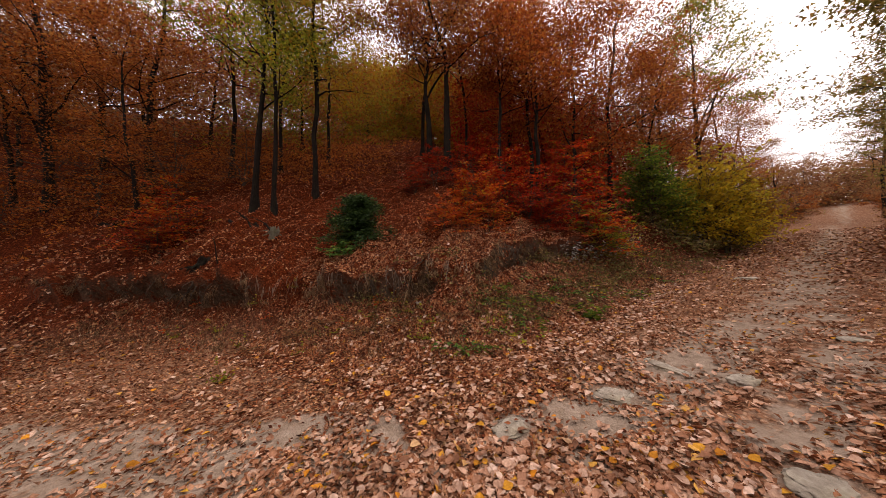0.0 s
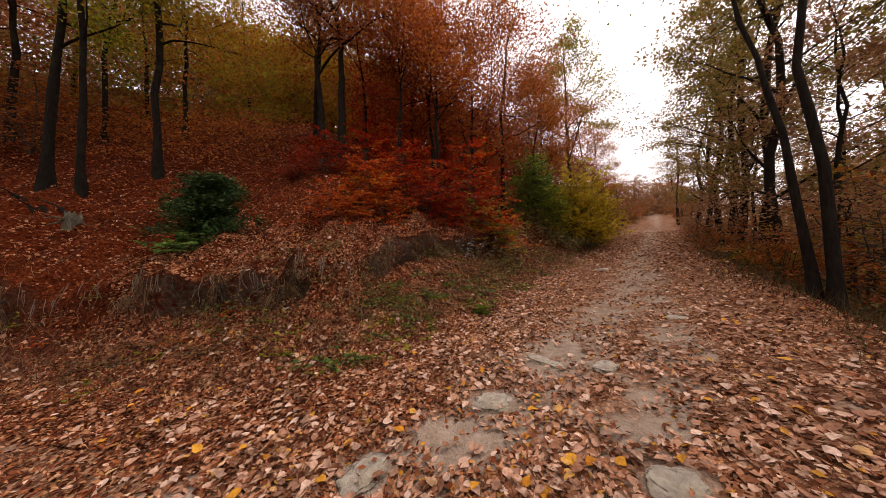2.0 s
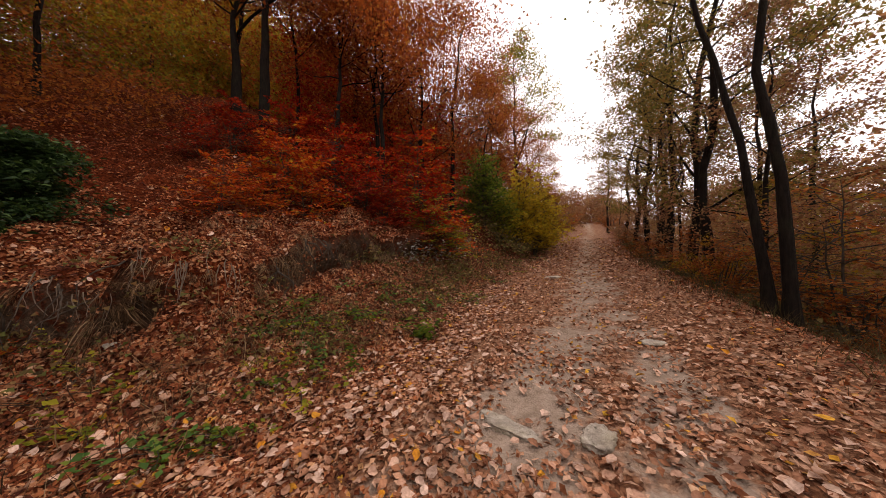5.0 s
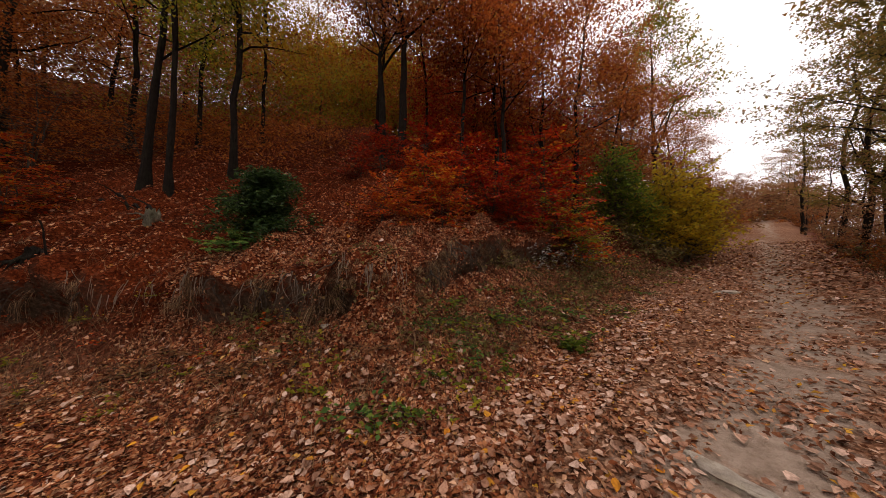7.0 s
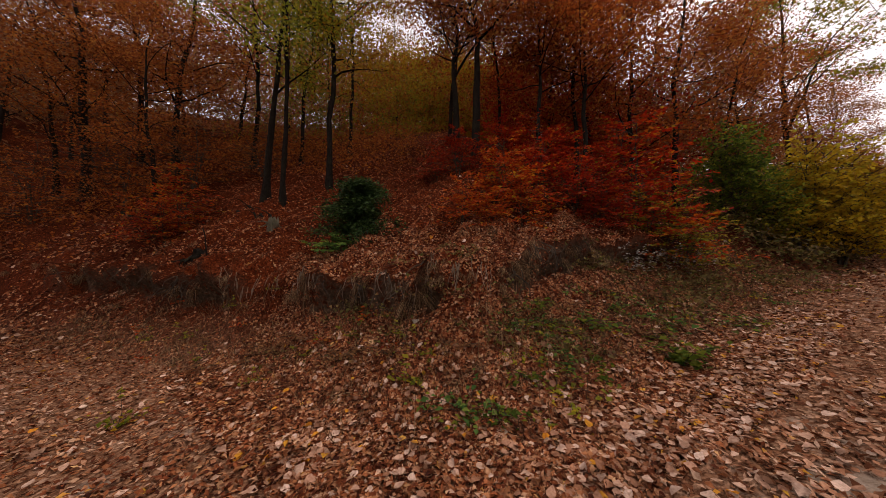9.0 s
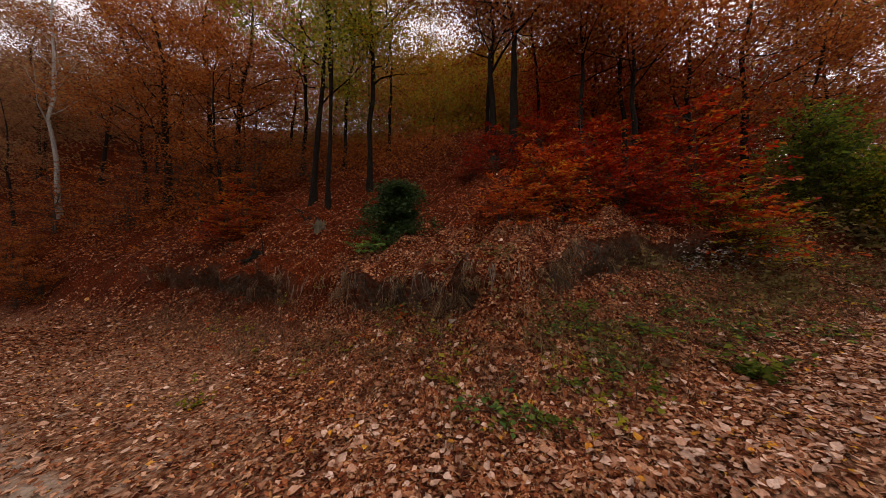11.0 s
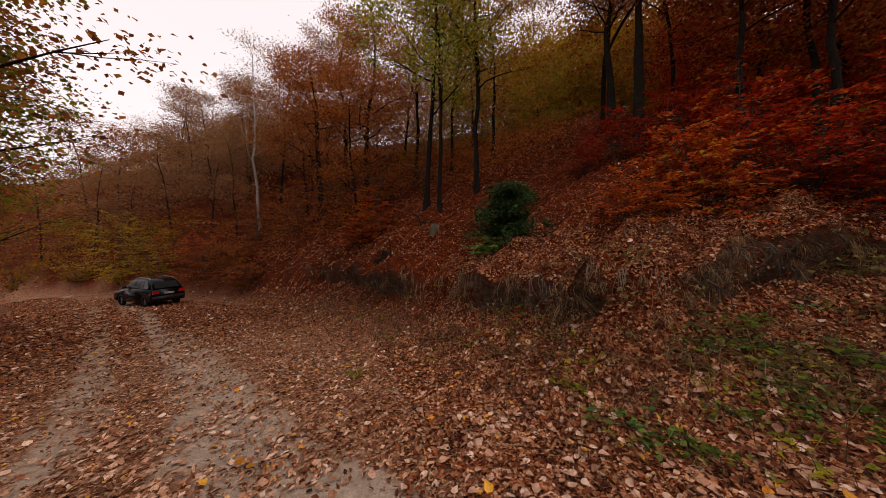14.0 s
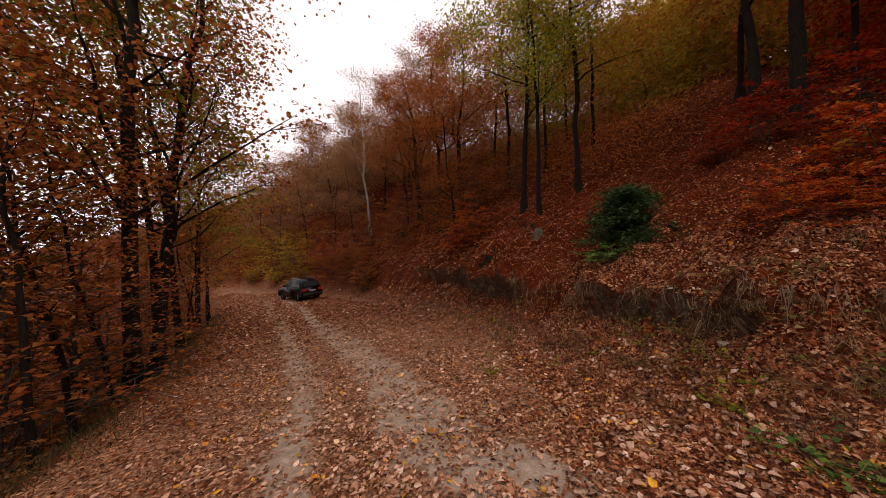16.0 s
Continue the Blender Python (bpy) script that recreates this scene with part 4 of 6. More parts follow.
# uphill leaves: redder still, part of their darkness painted as tree shade
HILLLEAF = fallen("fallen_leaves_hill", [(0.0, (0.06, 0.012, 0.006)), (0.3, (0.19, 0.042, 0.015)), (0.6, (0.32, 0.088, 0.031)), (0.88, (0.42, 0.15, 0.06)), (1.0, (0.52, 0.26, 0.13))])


BROADLEAF = fallen("fallen_broad_leaves", [(0.0, (0.3, 0.13, 0.07)), (0.25, (0.44, 0.225, 0.14)), (0.55, (0.57, 0.345, 0.24)), (0.9, (0.72, 0.51, 0.4)), (0.94, (0.66, 0.33, 0.04)), (1.0, (0.62, 0.22, 0.02))])
HEART = [(-0.5, 0, 0.0), (-0.36, 0.3, 0.6), (-0.05, 0.43, 1.0), (0.25, 0.24, 0.7), (0.58, 0, 0.3), (0.25, -0.24, 0.7), (-0.05, -0.43, 1.0), (-0.36, -0.3, 0.6)]
KITE = [(-0.5, 0, 0.0), (-0.05, 0.42, 1.0), (0.55, 0, 0.35), (-0.05, -0.42, 1.0)]


def litter(name, rng, x, y, size, mat, shape, slim, tilt=0.38, lift=0.018):
    """Curled leaves lying on the ground at x, y."""
    n = len(x)
    z = ground_height(x, y)
    h = 0.06
    gx_, gy_ = (ground_height(x + h, y) - z) / h, (ground_height(x, y + h) - z) / h
    steep = np.clip(np.hypot(gx_, gy_), 0, 3)
    normal = np.stack([-gx_, -gy_, np.ones(n)], 1)
    normal /= np.linalg.norm(normal, axis=1, keepdims=True)
    normal += rng.normal(0, tilt, (n, 3))
    normal /= np.linalg.norm(normal, axis=1, keepdims=True)
    turn = rng.uniform(0, 2 * math.pi, n)
    u = np.stack([np.cos(turn), np.sin(turn), np.zeros(n)], 1)
    u -= normal * (u * normal).sum(1, keepdims=True)
    u /= np.linalg.norm(u, axis=1, keepdims=True)
    v = np.cross(normal, u)
    s = (size * rng.uniform(0.65, 1.35, n))[:, None]
    wide = rng.uniform(slim[0], slim[1], n)[:, None]
    curl = rng.uniform(-0.1, 0.32, n)[:, None]
    over = overhang(x, y, along(INNER, x, y)[0])
    c = np.stack([x + over[0], y + over[1], z + lift * rng.uniform(0.3, 1.6, n) + 0.01 * steep], 1)
    m = len(shape)
    verts = np.stack([c + u * s * a + v * s * b * wide + normal * s * curl * k for a, b, k in shape], 1).reshape(-1, 3)
    k = np.arange(n)[:, None] * m
    if m == 4:
        faces = np.concatenate([k + [[0, 2, 1]], k + [[0, 3, 2]]])
    else:
        faces = np.concatenate([k + [[0, 3, 2, 1]], k + [[0, 7, 6, 5]]])
        faces = [faces, np.concatenate([k + [[0, 4, 3]], k + [[0, 5, 4]]])]
    return mesh_from(name, verts, faces, mat)


def scatter(rng, tries, reach, inner=1.1):
    """Places thinning out with the distance from the bend's middle."""
    r = inner + (reach - inner) * rng.uniform(0, 1, tries) ** 1.6
    a = rng.uniform(0, 2 * math.pi, tries)
    return -0.4 + r * np.cos(a), 1.2 + r * np.sin(a)


rng = np.random.default_rng(77)
lx, ly = scatter(rng, 430000, 34.0, 0.1)
ex, ey = 1.5 - 30 * rng.uniform(0, 1, 120000) ** 1.5, rng.uniform(-3, 14, 120000)
extra = along(INNER, ex, ey)[0]
extra = (extra > 0.1) & (extra < rng.uniform(1, 15, 120000))
vx, vy = rng.uniform(-7, 2, 190000), rng.uniform(2.2, 10, 190000)
verge_in = along(INNER, vx, vy)[0]
verge_in = (verge_in > -0.9) & (verge_in < 3.2)
tx, ty = rng.uniform(-34, -5, 110000), rng.uniform(-20, 3.5, 110000)
by_car = (along(INNER, tx, ty)[0] < 0.5) & (along(OUTER, tx, ty)[0] > -0.3)
lx, ly = np.concatenate([lx, ex[extra], vx[verge_in], tx[by_car]]), np.concatenate([ly, ey[extra], vy[verge_in], ty[by_car]])
# keep to what lies towards the slope and along the track
ahead = (ly > np.where(lx < -7, -24, -9)) & ((ly > 0.2) | (lx < -0.6))
lx, ly = lx[ahead], ly[ahead]
l_in, _ = along(INNER, lx, ly)
l_out, lw = along(OUTER, lx, ly)
clear = bareness(l_in, l_out, lw) * (0.6 + 0.7 * ripple(2.4 * lx + 3, 2.4 * ly)) > rng.uniform(0.05, 0.8, len(lx))
for sx, sy, sr in ((-0.22, 3.2, 0.22), (0.86, 3.9, 0.2), (0.28, 4.05, 0.22), (2.6, 11.0, 0.2), (-0.96, 2.3, 0.18), (0.86, 2.47, 0.2), (2.2, 5.5, 0.12)):
    clear |= (np.hypot(lx - sx, ly - sy) < sr) & (rng.uniform(0, 1, len(lx)) < 0.93)
lip = l_in - eased(lx, ly, l_in)[1] - 0.07 * np.sin(2.3 * lx + 1.3 * ly) - 0.05 * np.sin(5.1 * lx - 2.2 * ly)
clear |= (np.abs(lip - 0.05) < 0.12) & (rng.uniform(0, 1.05, len(lx)) < 0.75 * torn(along(INNER, lx, ly)[1]))
hollow = np.sin(8.3 * lx + 3.1 * ly + 2 * np.sin(2.9 * ly)) * np.sin(-5.7 * lx + 9.1 * ly + 2 * np.sin(2.3 * lx))
clear |= (l_in > -0.3) & (hollow > 0.3) & (rng.uniform(0, 1, len(lx)) < 0.4)
keep = ~clear & (l_out > -0.9)
lx, ly, l_in, l_out = lx[keep], ly[keep], l_in[keep], l_out[keep]
verge = np.interp(along(INNER, lx, ly)[1], [3, 5, 7, 9, 10, 11.5], [-2.8, -2.4, -1.9, -0.95, -0.55, -0.4]) * (0.75 + 0.5 * ripple(0.9 * lx, 0.9 * ly))
# the outer edge gets the darker, redder leaves, partly as its trees' shade
on_track = (l_in < verge + rng.normal(0.0, 0.6, len(lx))) & (l_out > np.interp(lw, [3, 5.5, 7, 8], [2.3, 2.3, 1.2, 0.45])[keep] * rng.normal(1.0, 0.5, len(lx)))
far = np.hypot(lx + 0.4, ly - 1.2)
on_track &= lx > rng.normal(-12.5, 1.5, len(lx))
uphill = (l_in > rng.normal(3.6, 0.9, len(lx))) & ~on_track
grow = np.where(uphill, np.clip(far / 10, 1, 1.6), np.clip(far / 8, 1, 2.1))
broad = rng.uniform(0, 1, len(lx)) < np.where(on_track, np.where(lx < -11, 0.02, 0.085), np.where(l_in < 1.0, 0.016, 0.0035))
for mask, mat, label, base, slim in (
    (on_track & ~broad, TRACKLEAF, "carpet of small fallen brown leaves on the track", 0.056, (0.45, 0.9)),
    (~on_track & ~broad & ~uphill, SLOPELEAF, "carpet of fallen red-brown leaves on the slope, darkened for shade", 0.049, (0.45, 0.9)),
    (uphill & ~broad, HILLLEAF, "deep red-brown leaves, darkened for shade under the trees", 0.049, (0.45, 0.9)),
    (broad, BROADLEAF, "pale pinkish broad leaves lying over the brown ones", 0.067, (0.8, 1.1)),
):
    shape = HEART if mat == BROADLEAF else KITE
    tagged(new("leaf_litter", litter("leaf_litter", rng, lx[mask], ly[mask], base * grow[mask], mat, shape, slim, 0.25 if mat == BROADLEAF else 0.4, 0.03 if mat == BROADLEAF else 0.018)), label, "fallen leaves", kind="stuff")

# the leaves nearest to the walker, each by itself
LEAFSHAPES = []
for n in range(6):
    rows = [(-0.5, 0, 0.0), (-0.32, 0.36, 0.8), (0.1, 0.42, 1.0), (0.58, 0, 0.3), (0.1, -0.42, 1.0), (-0.32, -0.36, 0.8), (-0.42, 0.12, 0.2), (-0.42, -0.12, 0.2)]
    curl, s = rng.uniform(0.0, 0.25), 0.072 * rng.uniform(0.8, 1.25)
    v = [(a * s + rng.uniform(-0.006, 0.006), b * s, k * s * curl) for a, b, k in rows]
    LEAFSHAPES.append(mesh_from("fallen_leaf", v, [np.array([[0, 3, 2, 1], [0, 5, 4, 3]]), np.array([[0, 1, 6], [0, 7, 5]])], BROADLEAF))
for n in range(140):
    x, y = rng.uniform(-3.2, 1.4), rng.uniform(1.6, 4.6)
    if along(INNER, np.array([x]), np.array([y]))[0][0] > 0.1:
        y -= 1.2
    ob = part("fallen_leaf", LEAFSHAPES[n % 6], ground)
    ob.location = (x, y, level(x, y) + 0.03)
    ob.rotation_euler = (rng.normal(0, 0.2), rng.normal(0, 0.2), rng.uniform(0, 6.28))


# ---- the depth of the wood: leaves between the trunks, too many to count ----
def woods(name, label, mat, seed, count, where, low, high, size, group_size=26, puff=0.55):
    """Sprays of leaves hanging between the trunks over a patch of the plan."""
    rng = np.random.default_rng(seed)
    n = count // group_size
    x, y = where(rng, n)
    z = ground_height(x, y) + rng.uniform(low, high, n)
    c = np.repeat(np.stack([x, y, z], 1), group_size, 0)
    c += rng.normal(0, 1, c.shape) * (puff, puff, puff * 0.3) * rng.uniform(0.5, 1.5, (n, 1)).repeat(group_size, 0)
    v, f = leaves(rng, c, size, tri=True)
    return tagged(new(name, mesh_from(name, v, f, mat)), label, "foliage", kind="stuff")


def band(x0, y0, x1, y1, deep, back):
    """A belt of the plan along the line from x0, y0 to x1, y1, reaching back from it."""
    def where(rng, n):
        k, d = rng.uniform(0, 1, n), back + deep * rng.uniform(0, 1, n) ** 0.8
        dx, dy = x1 - x0, y1 - y0
        long = math.hypot(dx, dy)
        return x0 + dx * k - dy / long * d, y0 + dy * k + dx / long * d
    return where


woods("understorey", "rust-brown beech leaves among the trunks", RUST, 101, 30000, band(-36, -4, -12, 6.5, 18, 3), 0.3, 6.2, 0.15)
woods("understorey", "ochre and yellow leaves deep in the wood", OCHRE, 102, 42000, band(-27, 11.5, -11, 21, 16, 0), 0.2, 8, 0.24)
woods("understorey", "red and rust leaves among the dark trunks", RED, 103, 30000, band(-8.5, 13.5, 0, 17.5, 9, 0), 0.5, 6, 0.13)
woods("understorey", "rust leaves high on the slope", RUST, 104, 42000, band(-14, 17, 12, 50, 20, 0), 0.2, 8, 0.25)
woods("understorey", "brown leaves of the wood behind the bend", BROWN, 105, 30000, band(-50, -36, -30, -8, 26, 1), 0.3, 9, 0.22)
woods("understorey", "brown undergrowth below the track", BROWN, 106, 50000, band(24, 40, 6.0, 7.0, 10, 0.8), 0.3, 7.5, 0.16, puff=0.4)
woods("understorey", "brown leaves of the trees below the track", BROWN, 107, 44000, band(34, 56, 9, 3, 12, 4), 3.5, 13, 0.18)
woods("understorey", "rust leaves of the trees below the track", RUST, 108, 22000, band(-3, -6.4, -22, -14.9, 11, 1.0), 0.2, 5.5, 0.115, puff=0.45)
woods("understorey", "brown leaves of the far woods", BROWN, 109, 30000, band(8, 84, 60, 70, 26, -6), 0.2, 9, 0.34, puff=0.9)
woods("understorey", "ochre leaves at the bend of the track", OCHRE, 110, 10350, band(-42, -27, -31, -12, 5, 0.5), 0.1, 2.2, 0.112)
woods("understorey", "low rust-leaved beech growth on the bank", RUST, 111, 8000, band(-31, -9.5, -15, 1.2, 4.5, 1.2), 0.1, 2.0, 0.11, puff=0.4)
woods("understorey", "low rust and red growth under the trees", RUST, 112, 12000, band(-24, 4, -10, 9, 6, 0), 0.1, 1.3, 0.11, puff=0.4)
woods("understorey", "olive-brown low growth at the track's outer edge", DUSKY, 113, 16000, band(15, 24, 5.2, 4.5, 7, 0.6), 0.2, 4.5, 0.12, puff=0.4)

woods("understorey", "brown crowns of the wood up the slope", BROWN, 114, 28000, band(-46, -10, -18, 13, 14, 2), 0.3, 8.5, 0.3, puff=0.9)
woods("understorey", "olive crowns of the wood up the slope", OLIVE, 115, 30000, band(-26, 16, -10, 26, 14, 4), 0.3, 9, 0.38, puff=0.9)
woods("understorey", "red-brown crowns above the track", BRICK, 116, 30000, band(-11, 22, 1.5, 34, 12, 0), 0.5, 7, 0.3, puff=0.8)
woods("understorey", "brown crowns closing the far end of the track", BROWN, 117, 22000, band(16, 66, 44, 60, 14, -2), -0.2, 6, 0.34, puff=0.9)
woods("understorey", "brown crowns of the wood behind the parked car", BROWN, 118, 26000, band(-52, -30, -30, -7, 14, 5), 1, 7.5, 0.26, puff=0.7)
woods("understorey", "olive and brown leaves over the track's bank", BROWN, 119, 36000, band(-0.5, 19, 12, 48, 6, 0.5), 0.4, 7.5, 0.17, puff=0.5)
woods("understorey", "rust-brown scrub along the outer edge", RUST, 120, 26000, band(-13.5, -10.2, -32, -20.5, 5.5, -0.6), 0.05, 3.2, 0.11, puff=0.4)
woods("understorey", "rust-brown growth on the hill beyond the bend", BROWN, 121, 30000, band(-66, -46, -36, -13, 26, 3), 0.2, 5, 0.28, puff=0.7)
woods("understorey", "olive and yellow leaves between the trunks", OLIVE, 122, 9200, band(-28, 4, -12, 9.5, 10, 2), 0.5, 4.5, 0.124)
woods("understorey", "brown leaves of the wood beyond the drop", BROWN, 123, 48000, band(36, 66, 8, 8, 9, 7), 4, 13.5, 0.26, puff=0.7)
woods("understorey", "olive-brown leaves over the far track", DUSKY, 124, 16099, band(34, 70, 13, 24, 6, 3), 3, 10, 0.124)

WITHERED = leafy("withered_leaves", [(0.0, (0.07, 0.045, 0.018)), (0.4, (0.15, 0.1, 0.034)), (0.7, (0.15, 0.16, 0.04)), (0.9, (0.28, 0.16, 0.06)), (1.0, (0.34, 0.27, 0.1))], 0.45)
woods("undergrowth", "low withered green-brown growth on the verge", WITHERED, 130, 3400, band(-0.9, 6.6, 2.3, 14.5, 1.7, 0.1), 0.02, 0.34, 0.075, puff=0.22)
woods("undergrowth", "withered green-brown growth under the shrubs", WITHERED, 131, 9000, band(2.3, 14.5, 7.5, 28, 2.4, 0.1), 0.02, 0.8, 0.13, puff=0.35)
woods("undergrowth", "sparse withered growth on the leafy verge", WITHERED, 132, 1800, band(-5.2, 3.0, -1.2, 5.0, 1.3, 0.1), 0.02, 0.14, 0.06, 20, 0.16)

woods("undergrowth", "dark withered growth below the track's outer edge", WITHERED, 133, 12000, band(-0.5, -3.4, -16, -10.2, 2.6, 0.25), 0.02, 0.5, 0.09, puff=0.3)
woods("undergrowth", "dark withered growth where the track breaks off", WITHERED, 134, 8000, band(9, 20, 3.4, 3.2, 2.2, 0.25), 0.02, 0.5, 0.09, puff=0.3)


# ---- stones ----
def rock(name, seed, size):
    rng = np.random.default_rng(seed)
    bm = bmesh.new()
    bmesh.ops.create_icosphere(bm, subdivisions=4, radius=1)
    for v in bm.verts:
        k = 1 + 0.42 * noise.noise(v.co * 1.3 + Vector((seed, 0, 0))) + 0.2 * noise.noise(v.co * 2.9 + Vector((0, seed, 0))) + 0.12 * noise.noise(v.co * 6) + 0.05 * noise.noise(v.co * 13)
        v.co = Vector((v.co.x * size[0] * k, v.co.y * size[1] * k, max(min(v.co.z, 0.28 + 0.1 * noise.noise(v.co * 2.2)), -0.8) * size[2] * (k + 0.1)))
    return bm_mesh(name, bm, STONE, True)


def stone_material():
    m, nt, shader = material("grey_stone")
    a = ramp(nt, noise_at(nt, 9.0, 10.0, 0.7), [(0.3, (0.2, 0.16, 0.12)), (0.5, (0.37, 0.31, 0.245)), (0.72, (0.58, 0.51, 0.42))])
    b = ramp(nt, noise_at(nt, 3.0, 3.0), [(0.45, (1.0, 1.0, 1.0)), (0.7, (0.75, 0.72, 0.6))])
    nt.links.new(mixed(nt, 1.0, a, b, "MULTIPLY"), shader.inputs["Base Color"])
    shader.inputs["Roughness"].default_value = 0.85
    bumped(nt, shader, noise_at(nt, 28.0, 10.0, 0.75), 1.0, 0.02)
    return m


STONE = stone_material()
for n, (x, y, size, turn, label) in enumerate([
    (-0.22, 3.2, (0.17, 0.15, 0.05), 0.3, "flat grey stone sunk in the track"), (0.86, 3.9, (0.16, 0.1, 0.06), 0.9, "pale grey stone in the wheel track"), (0.28, 4.05, (0.24, 0.09, 0.06), -0.6, "long grey stone sunk in the track"),
    (2.6, 11.0, (0.22, 0.16, 0.09), 0.2, "grey stone farther along the track"), (0.86, 2.47, (0.19, 0.13, 0.02), 0.5, "flat dark grey slab sunk in the track"), (-0.96, 2.3, (0.17, 0.12, 0.014), 1.2, "flat grey stone level with the soil"), (2.2, 5.5, (0.15, 0.1, 0.03), 0.1, "small grey stone among the leaves"),
    (-1.9, 3.75, (0.06, 0.05, 0.04), 0.4, "small pale stone on the verge"), (-3.6, 4.45, (0.08, 0.06, 0.05), 0.4, "small stone at the foot of the bank"),
]):
    ob = new("stone", rock("stone", n + 5, size))
    ob.location, ob.rotation_euler = (x, y, level(x, y) + 0.012), (0, 0, turn)
    tagged(ob, label, "stone", "stones of the track")


# ---- grass, roots and plants of the bank ----
STRAW = leafy("dry_grass", [(0.0, (0.05, 0.027, 0.014)), (0.45, (0.145, 0.08, 0.038)), (0.8, (0.3, 0.18, 0.09)), (1.0, (0.48, 0.32, 0.18))], 0.35)


def tuft_mesh(seed, blades, long, hang, wide=0.32):
    """Dry grass and rootlets: a ragged fringe that droops towards -y."""
    rng = np.random.default_rng(seed)
    verts, faces = [], []
    for n in range(blades):
        root = np.array([rng.normal(0, 0.6) * wide, rng.normal(0, 0.05), rng.uniform(-0.12, 0.04) * hang])
        way = np.array([rng.normal(0, 0.5), -rng.uniform(0.1, 0.7) * hang + rng.normal(0, 0.15), rng.uniform(0.2, 1.0)])
        way /= np.linalg.norm(way)
        s, w = long * rng.uniform(0.3, 1.3), rng.uniform(0.0025, 0.006)
        side = np.cross(way, (0, 0, 1.0))
        side /= np.linalg.norm(side) + 1e-9
        points, at = [root], root
        for k in range(4):
            way = way + np.array([rng.normal(0, 0.12), -0.05 * hang, -1.1 * hang - 0.1])
            way /= np.linalg.norm(way)
            at = at + way * s / 4
            points.append(at)
        b = len(verts)
        for k, p in enumerate(points):
            t = w * (1 - 0.2 * k)
            verts += [p - side * t, p + side * t]
        faces += [[b + 2 * k, b + 2 * k + 1, b + 2 * k + 3, b + 2 * k + 2] for k in range(4)]
    return mesh_from("grass_tuft", np.array(verts), np.array(faces), STRAW)


TUFTS = [tuft_mesh(n, 70, (0.3, 0.42, 0.5, 0.34)[n], (0.8, 1.1, 0.9, 0.6)[n], 0.11) for n in range(4)] + [tuft_mesh(n + 9, 45, 0.28, 0.3, 0.1) for n in range(2)]


def bank_spot(k, past):
    """A place at parameter k along the inner line (nodes), so far past the lip of the bank."""
    n = int(min(max(k, 0), len(INNER) - 2))
    (ax, ay), (bx, by) = INNER[n], INNER[n + 1]
    f = k - n
    x, y = ax + (bx - ax) * f, ay + (by - ay) * f
    lx_, ly_ = -(by - ay), bx - ax
    s = math.hypot(lx_, ly_)
    for _ in range(4):
        d = along(INNER, np.array([x]), np.array([y]))[0]
        w = eased(np.array([x]), np.array([y]), d)[1][0] + 0.07 * math.sin(2.3 * x + 1.3 * y) + 0.05 * math.sin(5.1 * x - 2.2 * y)
        go = w + past - float(d[0])
        x, y = x + lx_ / s * go, y + ly_ / s * go
    return x, y, math.atan2(ly_, lx_)


rng = np.random.default_rng(5)
LENGTHS = np.cumsum([0] + [math.hypot(b[0] - a[0], b[1] - a[1]) for a, b in zip(INNER, INNER[1:])])


def node_at(metres):
    """The parameter of bank_spot so many metres along the inner line."""
    return float(np.interp(metres, LENGTHS, np.arange(len(INNER))))


def tuft(data, label, group, at, turn, scale=(1, 1, 1)):
    root = thing("grass_tuft", label, "grass tuft", group, at=at)
    root.rotation_euler, root.scale = turn, scale
    tagged(part("grass", data, root), kind="stuff")


for n in range(560):
    s = LENGTHS[3] + (LENGTHS[11] - LENGTHS[3]) * (n + rng.uniform(0, 1)) / 560
    k = node_at(s)
    patch = (0.4 + 0.38 * math.sin(2.3 * s + 0.5) + 0.35 * math.sin(5.3 * s + 1)) * (0.45 if k < 5.2 else 1.0)
    if rng.uniform(0, 1) > patch * float(torn(np.array([k]))[0]):
        continue
    lip = level(*bank_spot(k, 0.26)[:2])
    down = rng.uniform(0, 1) ** 1.6
    x, y, az = bank_spot(k, rng.uniform(0.02, 0.16) - 0.16 * down)
    size = rng.uniform(0.3, 0.8)
    tuft(TUFTS[n % 4], "tuft of dry brown grass hanging over the bank", "grass tufts along the bank", (x, y, max(lip - 0.42 * down + rng.uniform(-0.04, 0.05), level(x, y))), (rng.normal(0, 0.2), rng.normal(0, 0.3), az - math.pi / 2 + rng.normal(0, 0.7)), (size * rng.uniform(0.7, 1.3), size, size * rng.uniform(0.8, 1.4)))
for n in range(90):
    k = node_at(rng.uniform(LENGTHS[4], LENGTHS[11]))
    x, y, az = bank_spot(k, rng.uniform(-1.2, 0.9))
    tuft(TUFTS[4 + n % 2], "small tuft of dry grass among fallen leaves", "grass tufts on the verge", (x, y, level(x, y)), (0, 0, rng.uniform(0, 6.28)))
for n in range(80):
    k = (3.8, 4.2, 4.6, 4.9, 4.4, 6.2, 6.7, 9.6, 9.9, 10.2)[n % 10] + rng.uniform(-0.22, 0.22)
    z = level(*bank_spot(k, 0.24)[:2]) - rng.uniform(0.04, 0.22)
    x, y, az = bank_spot(k, rng.uniform(-0.06, 0.04))
    out = np.array([-math.cos(az), -math.sin(az), 0.0])
    p = wander(rng, (x, y, z), out * 0.7 + (rng.normal(0, 0.5), rng.normal(0, 0.5), -0.2), rng.uniform(0.3, 0.8), 9, 0.3, -0.2)
    v, f = tubes([(p, np.linspace(rng.uniform(0.006, 0.02), 0.003, 10))], 6)
    tagged(new("root", mesh_from("root", v, f, ROOT, True)), "pale bare root hanging out of the bank", "root", "roots in the bank")

